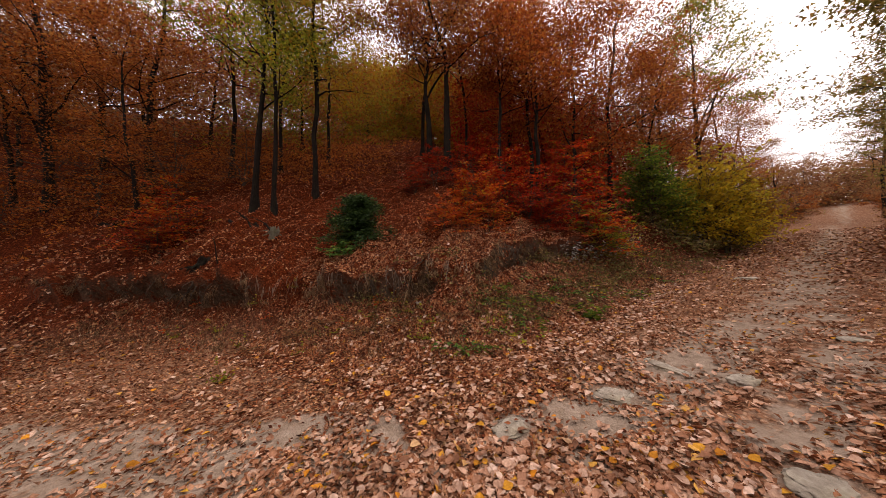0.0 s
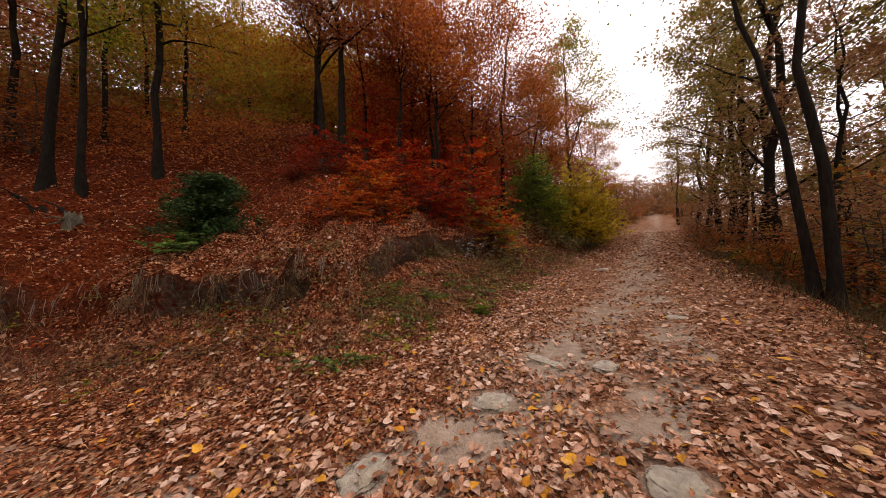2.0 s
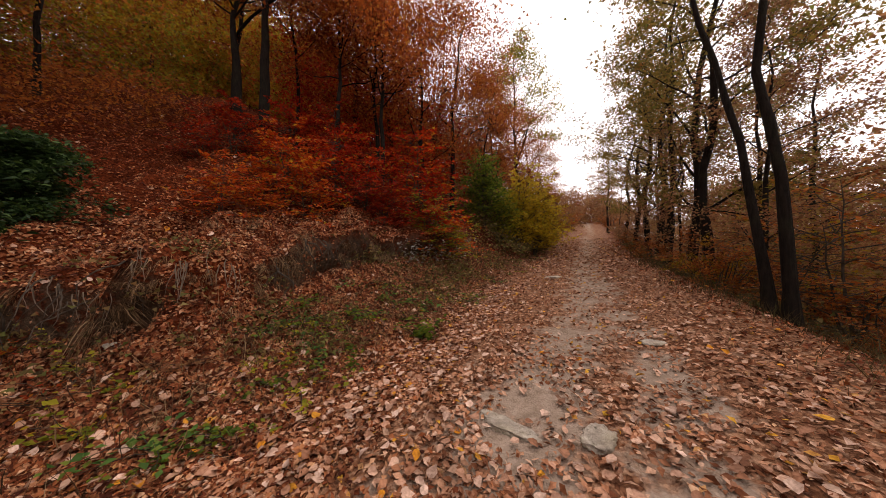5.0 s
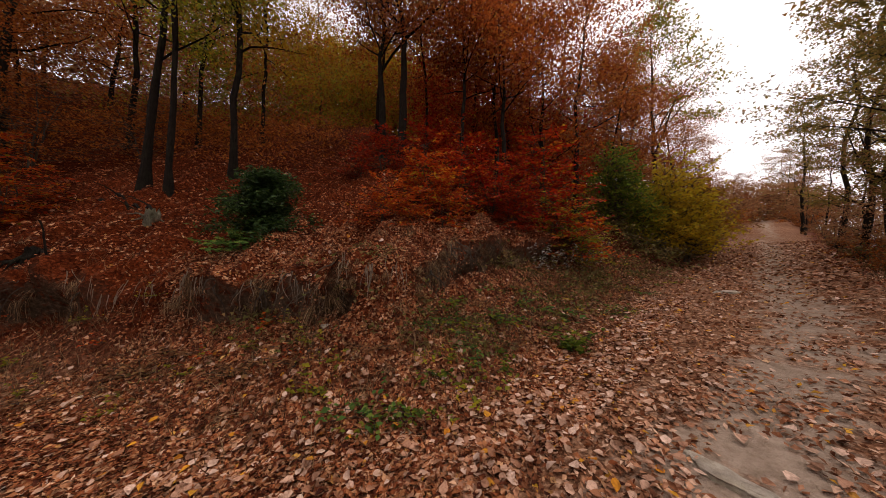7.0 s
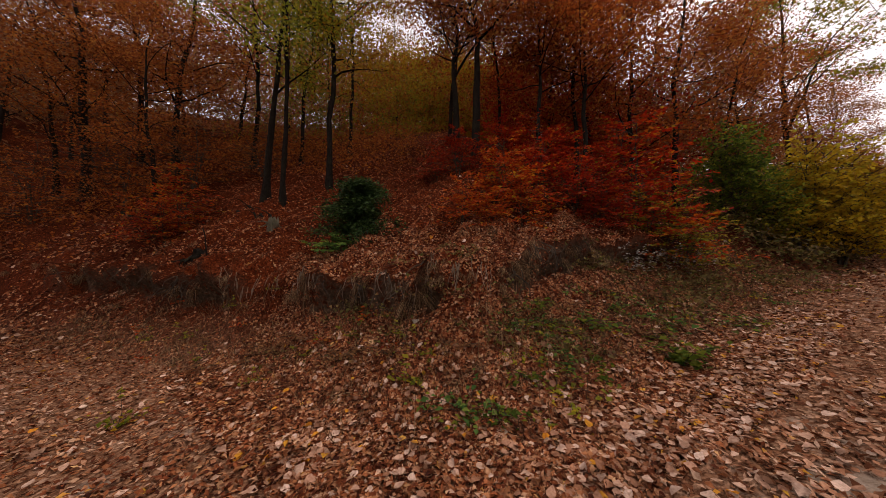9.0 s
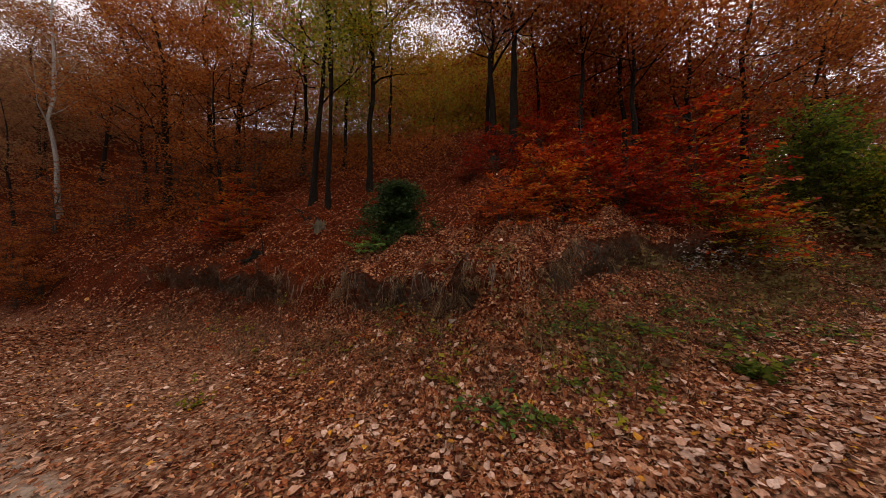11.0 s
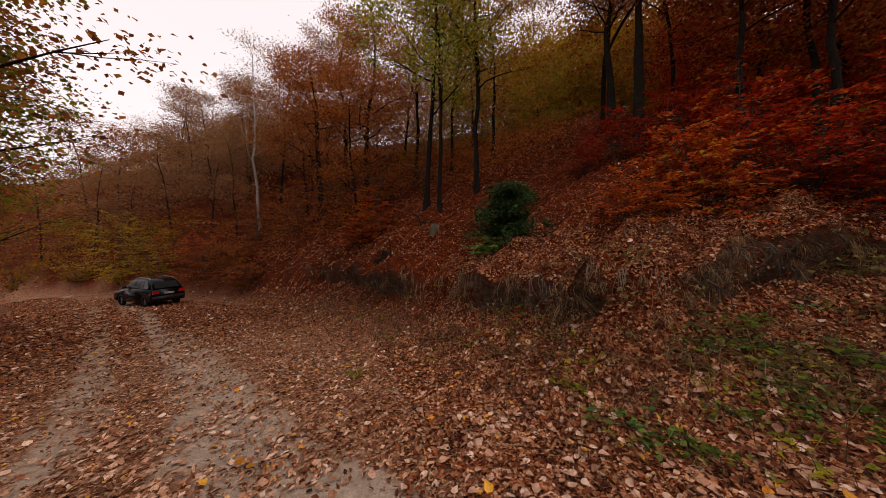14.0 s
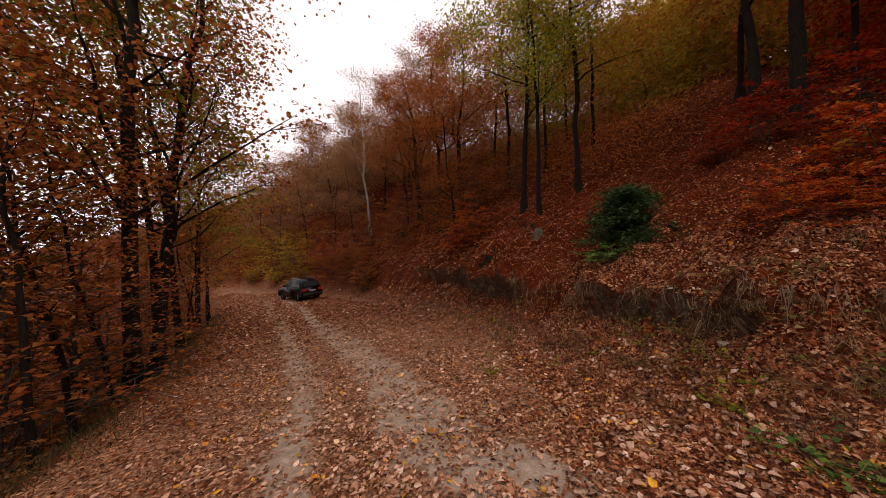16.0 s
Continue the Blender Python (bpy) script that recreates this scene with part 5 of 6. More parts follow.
# thin pale roots that hang straight down over the worn face
for n in range(70):
    k = (5.2, 5.5, 5.8, 6.1, 6.6, 7.2, 7.6)[n % 7] + rng.uniform(-0.2, 0.2)
    z = level(*bank_spot(k, 0.26)[:2]) - rng.uniform(-0.02, 0.08)
    x, y, az = bank_spot(k, rng.uniform(-0.1, -0.02))
    out = np.array([-math.cos(az), -math.sin(az), 0.0])
    p = wander(rng, (x, y, z), out * 0.25 + (rng.normal(0, 0.16), rng.normal(0, 0.16), -0.8), rng.uniform(0.2, 0.42), 7, 0.16, -0.25)
    v, f = tubes([(p, np.linspace(rng.uniform(0.004, 0.009), 0.002, 8))], 5)
    tagged(new("root", mesh_from("root", v, f, PALEROOT, True)), "thin pale root hanging down the worn bank", "root", "roots in the bank")


# dry stalks and thin grass all over the verge, too many to count
def stalks(seed, tries):
    rng = np.random.default_rng(seed)
    x, y = rng.uniform(-15, 3, tries), rng.uniform(0, 15, tries)
    d = along(INNER, x, y)[0]
    keep = (d > rng.normal(0.1, 0.3, tries)) & (d < rng.normal(1.7, 0.4, tries))
    x, y = x[keep], y[keep]
    n = len(x)
    foot = np.stack([x, y, ground_height(x, y) - 0.01], 1)
    high = rng.uniform(0.06, 0.3, n)[:, None]
    top = foot + rng.normal(0, 0.5, (n, 3)) * high * (1, 1, 0) + high * (0, 0, 1)
    mid = (foot + top) / 2 + rng.normal(0, 0.1, (n, 3)) * high
    a = rng.uniform(0, 6.28, n)
    side = np.stack([np.cos(a), np.sin(a), 0 * a], 1) * rng.uniform(0.0018, 0.004, n)[:, None]
    verts = np.stack([foot - side, foot + side, mid - side * 0.8, mid + side * 0.8, top - side * 0.3, top + side * 0.3], 1).reshape(-1, 3)
    k = np.arange(n)[:, None] * 6
    return mesh_from("verge_grass", verts, np.concatenate([k + [[0, 1, 3, 2]], k + [[2, 3, 5, 4]]]), STRAW)


tagged(new("verge_grass", stalks(12, 60000)), "thin dry grass and stalks along the verge", "grass", kind="stuff")


def edge_grass(seed, tries):
    """Uneven grass where the track breaks off at its outer edge."""
    rng = np.random.default_rng(seed)
    x, y = rng.uniform(-20, 8, tries), rng.uniform(-14, 16, tries)
    d = along(OUTER, x, y)[0]
    keep = (d < rng.normal(0.05, 0.22, tries) + 0.2 * np.sin(1.3 * x + y)) & (d > -1.1)
    x, y = x[keep], y[keep]
    n = len(x)
    foot = np.stack([x, y, ground_height(x, y) - 0.01], 1)
    high = rng.uniform(0.08, 0.38, n)[:, None]
    top = foot + rng.normal(0, 0.45, (n, 3)) * high * (1, 1, 0) + high * (0, 0, 1)
    a = rng.uniform(0, 6.28, n)
    side = np.stack([np.cos(a), np.sin(a), 0 * a], 1) * rng.uniform(0.002, 0.006, n)[:, None]
    verts = np.stack([foot - side, foot + side, top], 1).reshape(-1, 3)
    return mesh_from("edge_grass", verts, np.arange(3 * n).reshape(-1, 3), EDGESTRAW)


EDGESTRAW = leafy("edge_grass", [(0.0, (0.05, 0.03, 0.012)), (0.5, (0.12, 0.075, 0.03)), (0.8, (0.09, 0.1, 0.03)), (1.0, (0.25, 0.15, 0.07))], 0.25)
tagged(new("edge_grass", edge_grass(13, 260000)), "brown and green grass at the track's outer edge", "grass", kind="stuff")


def leaf_plant(name, seed, stems, high, size, mat, count, drop=0.25):
    """A low plant: arching stems with broad leaves."""
    rng = np.random.default_rng(seed)
    paths, spots = [], []
    for n in range(stems):
        az = rng.uniform(0, 6.28)
        p = wander(rng, (0, 0, -0.02), (0.7 * math.cos(az), 0.7 * math.sin(az), 0.9), high * rng.uniform(0.8, 1.8), 6, 0.12, -drop)
        p[:, 2] = np.maximum(p[:, 2], 0.01)
        paths.append((p, np.linspace(0.004, 0.002, 7)))
        spots += [p[k] + rng.normal(0, size * 0.4, 3) for k in rng.integers(1, 7, count // stems)]
    sv, sf = tubes(paths, 4)
    spots = np.array(spots)
    spots[:, 2] = np.maximum(spots[:, 2], 0.05)
    cv, cf = leaves(rng, spots, size, 0.35, 0.36)
    return mesh_from(name + "_stem", sv, sf, TWIG), mesh_from(name + "_leaves", cv, cf, mat)


BRAMBLE = [leaf_plant("bramble", n + 40, 8, 0.34, 0.066, (FRESH, GREEN, LIME)[n], (84, 76, 66)[n]) for n in range(3)]
OLDBRAMBLE = [leaf_plant("dry_plant", n + 50, 8, 0.32, 0.06, BROWN, 120) for n in range(2)]
FERN = leaf_plant("fern", 60, 8, 0.28, 0.085, GREEN, 150, 0.14)
YELLOWPLANT = leaf_plant("yellow_plant", 61, 7, 0.3, 0.06, LIME, 80, 0.12)
REDPLANT = leaf_plant("red_plant", 63, 7, 0.26, 0.07, ORANGE, 60)
PALE = leafy("pale_leaves", [(0.0, (0.35, 0.32, 0.28)), (1.0, (0.7, 0.66, 0.6))], 0.3)
UMBEL = leaf_plant("broad_plant", 64, 6, 0.24, 0.125, FRESH, 30, 0.2)
PALEPLANT = leaf_plant("pale_twig", 62, 6, 0.4, 0.048, PALE, 110, -0.1)


def plant(meshes, name, label, x, y, turn, group="low plants on the verge", scale=1.0):
    root = thing(name, label, "plant", group, at=(x, y, level(x, y)), turn=turn)
    root.scale = (scale, scale, scale)
    tagged(part("stem", meshes[0], root), kind="stuff")
    tagged(part("foliage", meshes[1], root), kind="stuff")


for n, (meshes, name, label, x, y, scale) in enumerate([
    (FERN, "fern", "dark green fern-like plant at the track edge", -0.73, 5.98, 1.3),
    (YELLOWPLANT, "seedling", "small yellow-green seedling on the verge", -3.00, 3.84, 1.0),
    (BRAMBLE[0], "bramble", "green bramble plant among fallen leaves", -1.73, 5.08, 0.8),
    (BRAMBLE[1], "bramble", "green bramble plant among fallen leaves", -1.36, 5.10, 0.9),
    (BRAMBLE[2], "bramble", "green bramble plant among fallen leaves", -1.70, 4.50, 1.0),
    (BRAMBLE[0], "bramble", "green bramble plant among fallen leaves", -2.31, 3.75, 1.1),
    (BRAMBLE[1], "bramble", "green bramble plant among fallen leaves", -2.14, 3.68, 0.8),
    (BRAMBLE[2], "bramble", "green bramble plant among fallen leaves", -2.35, 5.47, 0.9),
    (BRAMBLE[0], "bramble", "green bramble plant among fallen leaves", -1.22, 7.18, 1.0),
    (BRAMBLE[1], "bramble", "green bramble plant among fallen leaves", -1.86, 6.02, 1.1),
    (BRAMBLE[2], "bramble", "green bramble plant among fallen leaves", 0.23, 8.37, 0.8),
    (BRAMBLE[0], "bramble", "green bramble plant among fallen leaves", -0.04, 8.15, 0.9),
    (BRAMBLE[1], "bramble", "green bramble plant among fallen leaves", -2.41, 5.93, 1.0),
    (BRAMBLE[2], "bramble", "green bramble plant among fallen leaves", -1.67, 7.47, 1.1),
    (BRAMBLE[0], "bramble", "green bramble plant among fallen leaves", -2.53, 5.40, 0.8),
    (BRAMBLE[1], "bramble", "green bramble plant among fallen leaves", -1.96, 3.97, 0.9),
    (BRAMBLE[1], "bramble", "green bramble plant on the verge", -1.64, 6.97, 0.7),
    (BRAMBLE[2], "bramble", "green bramble plant on the verge", -1.98, 4.83, 0.8),
    (BRAMBLE[0], "bramble", "green bramble plant on the verge", -2.25, 5.73, 0.9),
    (BRAMBLE[1], "bramble", "green bramble plant on the verge", -1.97, 4.58, 1.0),
    (BRAMBLE[2], "bramble", "green bramble plant on the verge", -2.49, 5.14, 0.7),
    (BRAMBLE[0], "bramble", "green bramble plant on the verge", -0.18, 8.53, 0.8),
    (BRAMBLE[0], "bramble", "green bramble plant on the verge", -2.52, 5.08, 0.6),
    (BRAMBLE[1], "bramble", "green bramble plant on the verge", -2.44, 5.75, 0.72),
    (BRAMBLE[2], "bramble", "green bramble plant on the verge", -1.86, 5.65, 0.84),
    (BRAMBLE[0], "bramble", "green bramble plant on the verge", -1.71, 6.21, 0.96),
    (BRAMBLE[1], "bramble", "green bramble plant on the verge", -1.34, 7.05, 0.6),
    (BRAMBLE[2], "bramble", "green bramble plant on the verge", -1.04, 8.04, 0.72),
    (BRAMBLE[0], "bramble", "green bramble plant on the verge", -1.81, 5.18, 0.84),
    (BRAMBLE[1], "bramble", "green bramble plant on the verge", -1.52, 5.41, 0.96),
    (BRAMBLE[2], "bramble", "green bramble plant on the verge", -2.35, 4.65, 0.6),
    (BRAMBLE[0], "bramble", "green bramble plant on the verge", -0.53, 7.81, 0.72),
    (BRAMBLE[0], "bramble", "green bramble plant among fallen leaves", -2.66, 5.31, 0.6),
    (BRAMBLE[1], "bramble", "green bramble plant among fallen leaves", -2.04, 5.39, 0.72),
    (BRAMBLE[2], "bramble", "green bramble plant among fallen leaves", -1.66, 6.14, 0.84),
    (BRAMBLE[0], "bramble", "green bramble plant among fallen leaves", -1.47, 7.27, 0.96),
    (BRAMBLE[1], "bramble", "green bramble plant among fallen leaves", -0.94, 7.28, 0.6),
    (BRAMBLE[2], "bramble", "green bramble plant among fallen leaves", -0.66, 7.99, 0.72),
    (BRAMBLE[0], "bramble", "green bramble plant among fallen leaves", -2.25, 6.52, 0.84),
    (BRAMBLE[1], "bramble", "green bramble plant among fallen leaves", -1.10, 6.53, 0.96),
    (OLDBRAMBLE[0], "dry_plant", "withered brown plant on the verge", -2.66, 5.31, 0.8),
    (OLDBRAMBLE[1], "dry_plant", "withered brown plant on the verge", -2.14, 6.17, 0.9),
    (OLDBRAMBLE[0], "dry_plant", "withered brown plant on the verge", -1.88, 7.15, 1.0),
    (OLDBRAMBLE[1], "dry_plant", "withered brown plant on the verge", -1.25, 8.37, 1.1),
    (OLDBRAMBLE[0], "dry_plant", "withered brown plant on the verge", -0.41, 8.97, 0.8),
    (OLDBRAMBLE[1], "dry_plant", "withered brown plant on the verge", -0.80, 7.30, 0.9),
    (OLDBRAMBLE[0], "dry_plant", "withered brown plant on the verge", -0.11, 10.03, 1.0),
    (OLDBRAMBLE[1], "dry_plant", "withered brown plant on the verge", -1.23, 6.53, 1.1),
    (OLDBRAMBLE[0], "dry_plant", "withered brown plant on the verge", -2.80, 4.40, 0.8),
    (OLDBRAMBLE[1], "dry_plant", "withered brown plant on the verge", -4.32, 3.78, 0.9),
    (OLDBRAMBLE[0], "dry_plant", "withered brown plant on the verge", -5.88, 3.31, 1.0),
    (OLDBRAMBLE[1], "dry_plant", "withered brown plant on the verge", -3.53, 3.94, 1.1),
    (OLDBRAMBLE[0], "dry_plant", "withered brown plant on the verge", 0.35, 9.78, 0.8),
    (OLDBRAMBLE[1], "dry_plant", "withered brown plant on the verge", -1.31, 5.64, 0.9),
    (YELLOWPLANT, "seedling", "small yellow-leaved seedling among fallen leaves", -7.29, 2.65, 0.7),
    (YELLOWPLANT, "seedling", "small yellow-leaved seedling among fallen leaves", -9.79, 2.20, 0.8),
    (YELLOWPLANT, "seedling", "small yellow-leaved seedling among fallen leaves", -8.57, 2.77, 0.9),
    (YELLOWPLANT, "seedling", "small yellow-leaved seedling among fallen leaves", -5.32, 2.97, 0.7),
    (YELLOWPLANT, "seedling", "small yellow-leaved seedling among fallen leaves", -5.10, 3.51, 0.8),
    (YELLOWPLANT, "seedling", "small yellow-leaved seedling among fallen leaves", -5.35, 1.66, 0.9),
    (UMBEL, "broad_plant", "light green plant with broad flat leaves", -0.9, 7.03, 1.0),
    (PALEPLANT, "pale_twig", "pale twig with small whitish leaves", -1.6, 9.2, 1.4),
    (PALEPLANT, "pale_twig", "pale twig with small whitish leaves", -1.35, 9.65, 1.1),
    (PALEPLANT, "pale_twig", "pale twig with small whitish leaves", -0.9, 10.3, 1.4),
    (PALEPLANT, "pale_twig", "pale twig with small whitish leaves", -0.55, 10.9, 1.2),
    (PALEPLANT, "pale_twig", "pale twig with small whitish leaves", -0.41, 12.31, 1.0),
    (PALEPLANT, "pale_twig", "pale twig with small whitish leaves", -0.02, 12.99, 1.0),
    (REDPLANT, "seedling", "small orange-leaved seedling on the verge", -6.03, 4.11, 0.6),
    (YELLOWPLANT, "seedling", "small yellow-leaved seedling among fallen leaves", -7.18, 3.94, 0.7),
    (YELLOWPLANT, "seedling", "small yellow-leaved seedling among fallen leaves", -4.65, 3.98, 0.8),
    (REDPLANT, "seedling", "small orange-leaved seedling on the verge", -4.67, 4.30, 0.9),
    (YELLOWPLANT, "seedling", "small yellow-leaved seedling among fallen leaves", -3.60, 4.20, 0.6),
    (YELLOWPLANT, "seedling", "small yellow-leaved seedling among fallen leaves", -8.26, 3.43, 0.7),
    (REDPLANT, "seedling", "small orange-leaved seedling on the verge", -5.00, 3.80, 0.8),
    (YELLOWPLANT, "seedling", "small yellow-leaved seedling among fallen leaves", -3.09, 4.10, 0.9),
    (YELLOWPLANT, "seedling", "small yellow-leaved seedling among fallen leaves", -4.29, 4.46, 0.6),
    (REDPLANT, "seedling", "small orange-leaved seedling on the verge", -10.59, 2.90, 0.7),
    (OLDBRAMBLE[0], "dry_plant", "withered brown plant at the track edge", -1.02, 9.28, 0.9),
    (BRAMBLE[0], "bramble", "green bramble plant at the track edge", -0.84, 9.39, 0.6),
    (OLDBRAMBLE[1], "dry_plant", "withered brown plant at the track edge", -0.47, 9.93, 1.0),
    (BRAMBLE[1], "bramble", "green bramble plant at the track edge", -0.30, 9.76, 0.7),
    (OLDBRAMBLE[0], "dry_plant", "withered brown plant at the track edge", 0.13, 10.80, 1.1),
    (BRAMBLE[2], "bramble", "green bramble plant at the track edge", 0.26, 10.39, 0.8),
    (OLDBRAMBLE[1], "dry_plant", "withered brown plant at the track edge", 0.68, 11.06, 1.2),
    (BRAMBLE[0], "bramble", "green bramble plant at the track edge", 0.78, 10.64, 0.9),
    (OLDBRAMBLE[0], "dry_plant", "withered brown plant at the track edge", 1.32, 12.83, 0.9),
    (BRAMBLE[1], "bramble", "green bramble plant at the track edge", 1.36, 12.09, 0.6),
    (OLDBRAMBLE[1], "dry_plant", "withered brown plant at the track edge", 1.97, 13.75, 1.0),
    (BRAMBLE[2], "bramble", "green bramble plant at the track edge", 1.92, 12.74, 0.7),
    (OLDBRAMBLE[0], "dry_plant", "withered brown plant at the track edge", 0.75, 13.81, 1.1),
    (BRAMBLE[0], "bramble", "green bramble plant at the track edge", 0.83, 12.77, 0.8),
    (OLDBRAMBLE[1], "dry_plant", "withered brown plant at the track edge", -0.33, 11.22, 1.2),
    (BRAMBLE[1], "bramble", "green bramble plant at the track edge", -0.14, 11.02, 0.9),
    (OLDBRAMBLE[0], "dry_plant", "withered brown plant at the track edge", 2.78, 15.17, 0.9),
    (BRAMBLE[2], "bramble", "green bramble plant at the track edge", 2.59, 13.76, 0.6),
    (OLDBRAMBLE[1], "dry_plant", "withered brown plant at the track edge", 1.95, 15.11, 1.0),
    (BRAMBLE[0], "bramble", "green bramble plant at the track edge", 1.94, 14.07, 0.7),
    (REDPLANT, "seedling", "small orange-leaved seedling on the verge", -16.61, 0.81, 0.6),
    (OLDBRAMBLE[1], "dry_plant", "withered brown plant below the bank", -14.12, 1.37, 0.8),
    (OLDBRAMBLE[0], "dry_plant", "withered brown plant below the bank", -13.11, 2.00, 0.9),
    (REDPLANT, "seedling", "small orange-leaved seedling on the verge", -10.46, 2.16, 0.9),
    (OLDBRAMBLE[0], "dry_plant", "withered brown plant below the bank", -9.73, 2.74, 0.7),
    (OLDBRAMBLE[1], "dry_plant", "withered brown plant below the bank", -7.86, 2.90, 0.8),
    (REDPLANT, "seedling", "small orange-leaved seedling on the verge", -7.36, 3.40, 0.8),
    (OLDBRAMBLE[1], "dry_plant", "withered brown plant below the bank", -5.96, 3.39, 1.0),
    (OLDBRAMBLE[0], "dry_plant", "withered brown plant below the bank", -13.07, 0.89, 0.7),
    (REDPLANT, "seedling", "small orange-leaved seedling on the verge", -8.67, 2.14, 0.7),
    (OLDBRAMBLE[0], "dry_plant", "withered brown plant below the bank", -5.62, 3.68, 0.9),
    (OLDBRAMBLE[1], "dry_plant", "withered brown plant below the bank", -4.22, 3.66, 1.0),
    (REDPLANT, "seedling", "small orange-leaved seedling on the verge", -3.79, 4.10, 0.6),
    (OLDBRAMBLE[1], "dry_plant", "withered brown plant below the bank", -11.82, 1.60, 0.8),
    (OLDBRAMBLE[0], "dry_plant", "withered brown plant below the bank", -6.70, 2.65, 0.9),
]):
    plant(meshes, name, label, x, y, n * 1.7, scale=scale)


# ---- the parked car ----
def plain(name, colour, rough=0.5, metal=0.0, coat=0.0):
    m, nt, shader = material(name)
    tint = ramp(nt, noise_at(nt, 14.0, 5.0), [(0.35, tuple(c * 0.8 for c in colour)), (0.7, colour)])
    nt.links.new(tint, shader.inputs["Base Color"])
    shader.inputs["Roughness"].default_value, shader.inputs["Metallic"].default_value = rough, metal
    shader.inputs["Coat Weight"].default_value = coat
    shader.inputs["Specular IOR Level"].default_value = 0.15
    return m


PAINT = plain("dark_car_paint", (0.004, 0.004, 0.005), 0.25, 0.0, 0.0)
RUBBER = plain("tyre_rubber", (0.012, 0.012, 0.012), 0.85)
ALLOY = plain("alloy_rim", (0.35, 0.35, 0.36), 0.35, 0.9)
TRIM = plain("black_trim", (0.02, 0.02, 0.02), 0.5)
LAMPRED = plain("red_lamp_lens", (0.35, 0.012, 0.012), 0.2, 0.0, 0.5)
LAMPCLEAR = plain("clear_lamp_lens", (0.6, 0.6, 0.6), 0.15, 0.0, 0.5)
PLATE = plain("pale_plate", (0.3, 0.3, 0.29), 0.5)
GLASS = plain("dark_tinted_glass", (0.02, 0.022, 0.024), 0.06)


def prism(name, outline, half, mat, taper=None, bevel=0.03):
    """A side outline (x along the car, z up) given width; taper(z) narrows it with height."""
    bm = bmesh.new()
    sides = []
    for s in (-1, 1):
        sides.append([bm.verts.new((x, s * half * (taper(z) if taper else 1), z)) for x, z in outline])
    n = len(outline)
    bm.faces.new(sides[0])
    bm.faces.new(sides[1][::-1])
    for k in range(n):
        bm.faces.new((sides[0][k], sides[1][k], sides[1][(k + 1) % n], sides[0][(k + 1) % n])[::-1])
    bmesh.ops.recalc_face_normals(bm, faces=bm.faces)
    bmesh.ops.bevel(bm, geom=bm.edges[:], offset=bevel, segments=3, affect="EDGES", clamp_overlap=True)
    return bm_mesh(name, bm, mat, True)


def slab(name, corners, push, mat):
    """A thin curved-edge panel from four corners, thickened along push."""
    bm = bmesh.new()
    a = [bm.verts.new(c) for c in corners]
    b = [bm.verts.new(Vector(c) + Vector(push)) for c in corners]
    bm.faces.new(a[::-1])
    bm.faces.new(b)
    for k in range(4):
        bm.faces.new((a[k], a[(k + 1) % 4], b[(k + 1) % 4], b[k]))
    bmesh.ops.recalc_face_normals(bm, faces=bm.faces)
    return bm_mesh(name, bm, mat)


def wheel_mesh(name, outer, inner, wide, mat, segments=28):
    bm = bmesh.new()
    rows = [(inner, -wide), (outer * 0.95, -wide), (outer, -wide * 0.7), (outer, wide * 0.7), (outer * 0.95, wide), (inner, wide)]
    rings = [[bm.verts.new((r * math.cos(k * 2 * math.pi / segments), y, r * math.sin(k * 2 * math.pi / segments))) for k in range(segments)] for r, y in rows]
    for a in range(len(rows)):
        p, q = rings[a], rings[(a + 1) % len(rows)]
        for k in range(segments):
            bm.faces.new((p[k], p[(k + 1) % segments], q[(k + 1) % segments], q[k]))
    bmesh.ops.recalc_face_normals(bm, faces=bm.faces)
    return bm_mesh(name, bm, mat, True)


def rim_mesh(name):
    bm = bmesh.new()
    bmesh.ops.create_cone(bm, cap_ends=True, segments=24, radius1=0.06, radius2=0.06, depth=0.12, matrix=Matrix.Rotation(math.pi / 2, 4, "X"))
    for k in range(10):
        bmesh.ops.create_cube(bm, size=1, matrix=Matrix.Rotation(k * math.pi / 5, 4, "Y") @ Matrix.Translation((0.13, 0, 0)) @ Matrix.Diagonal((0.2, 0.07, 0.035, 1)))
    return bm_mesh(name, bm, ALLOY)


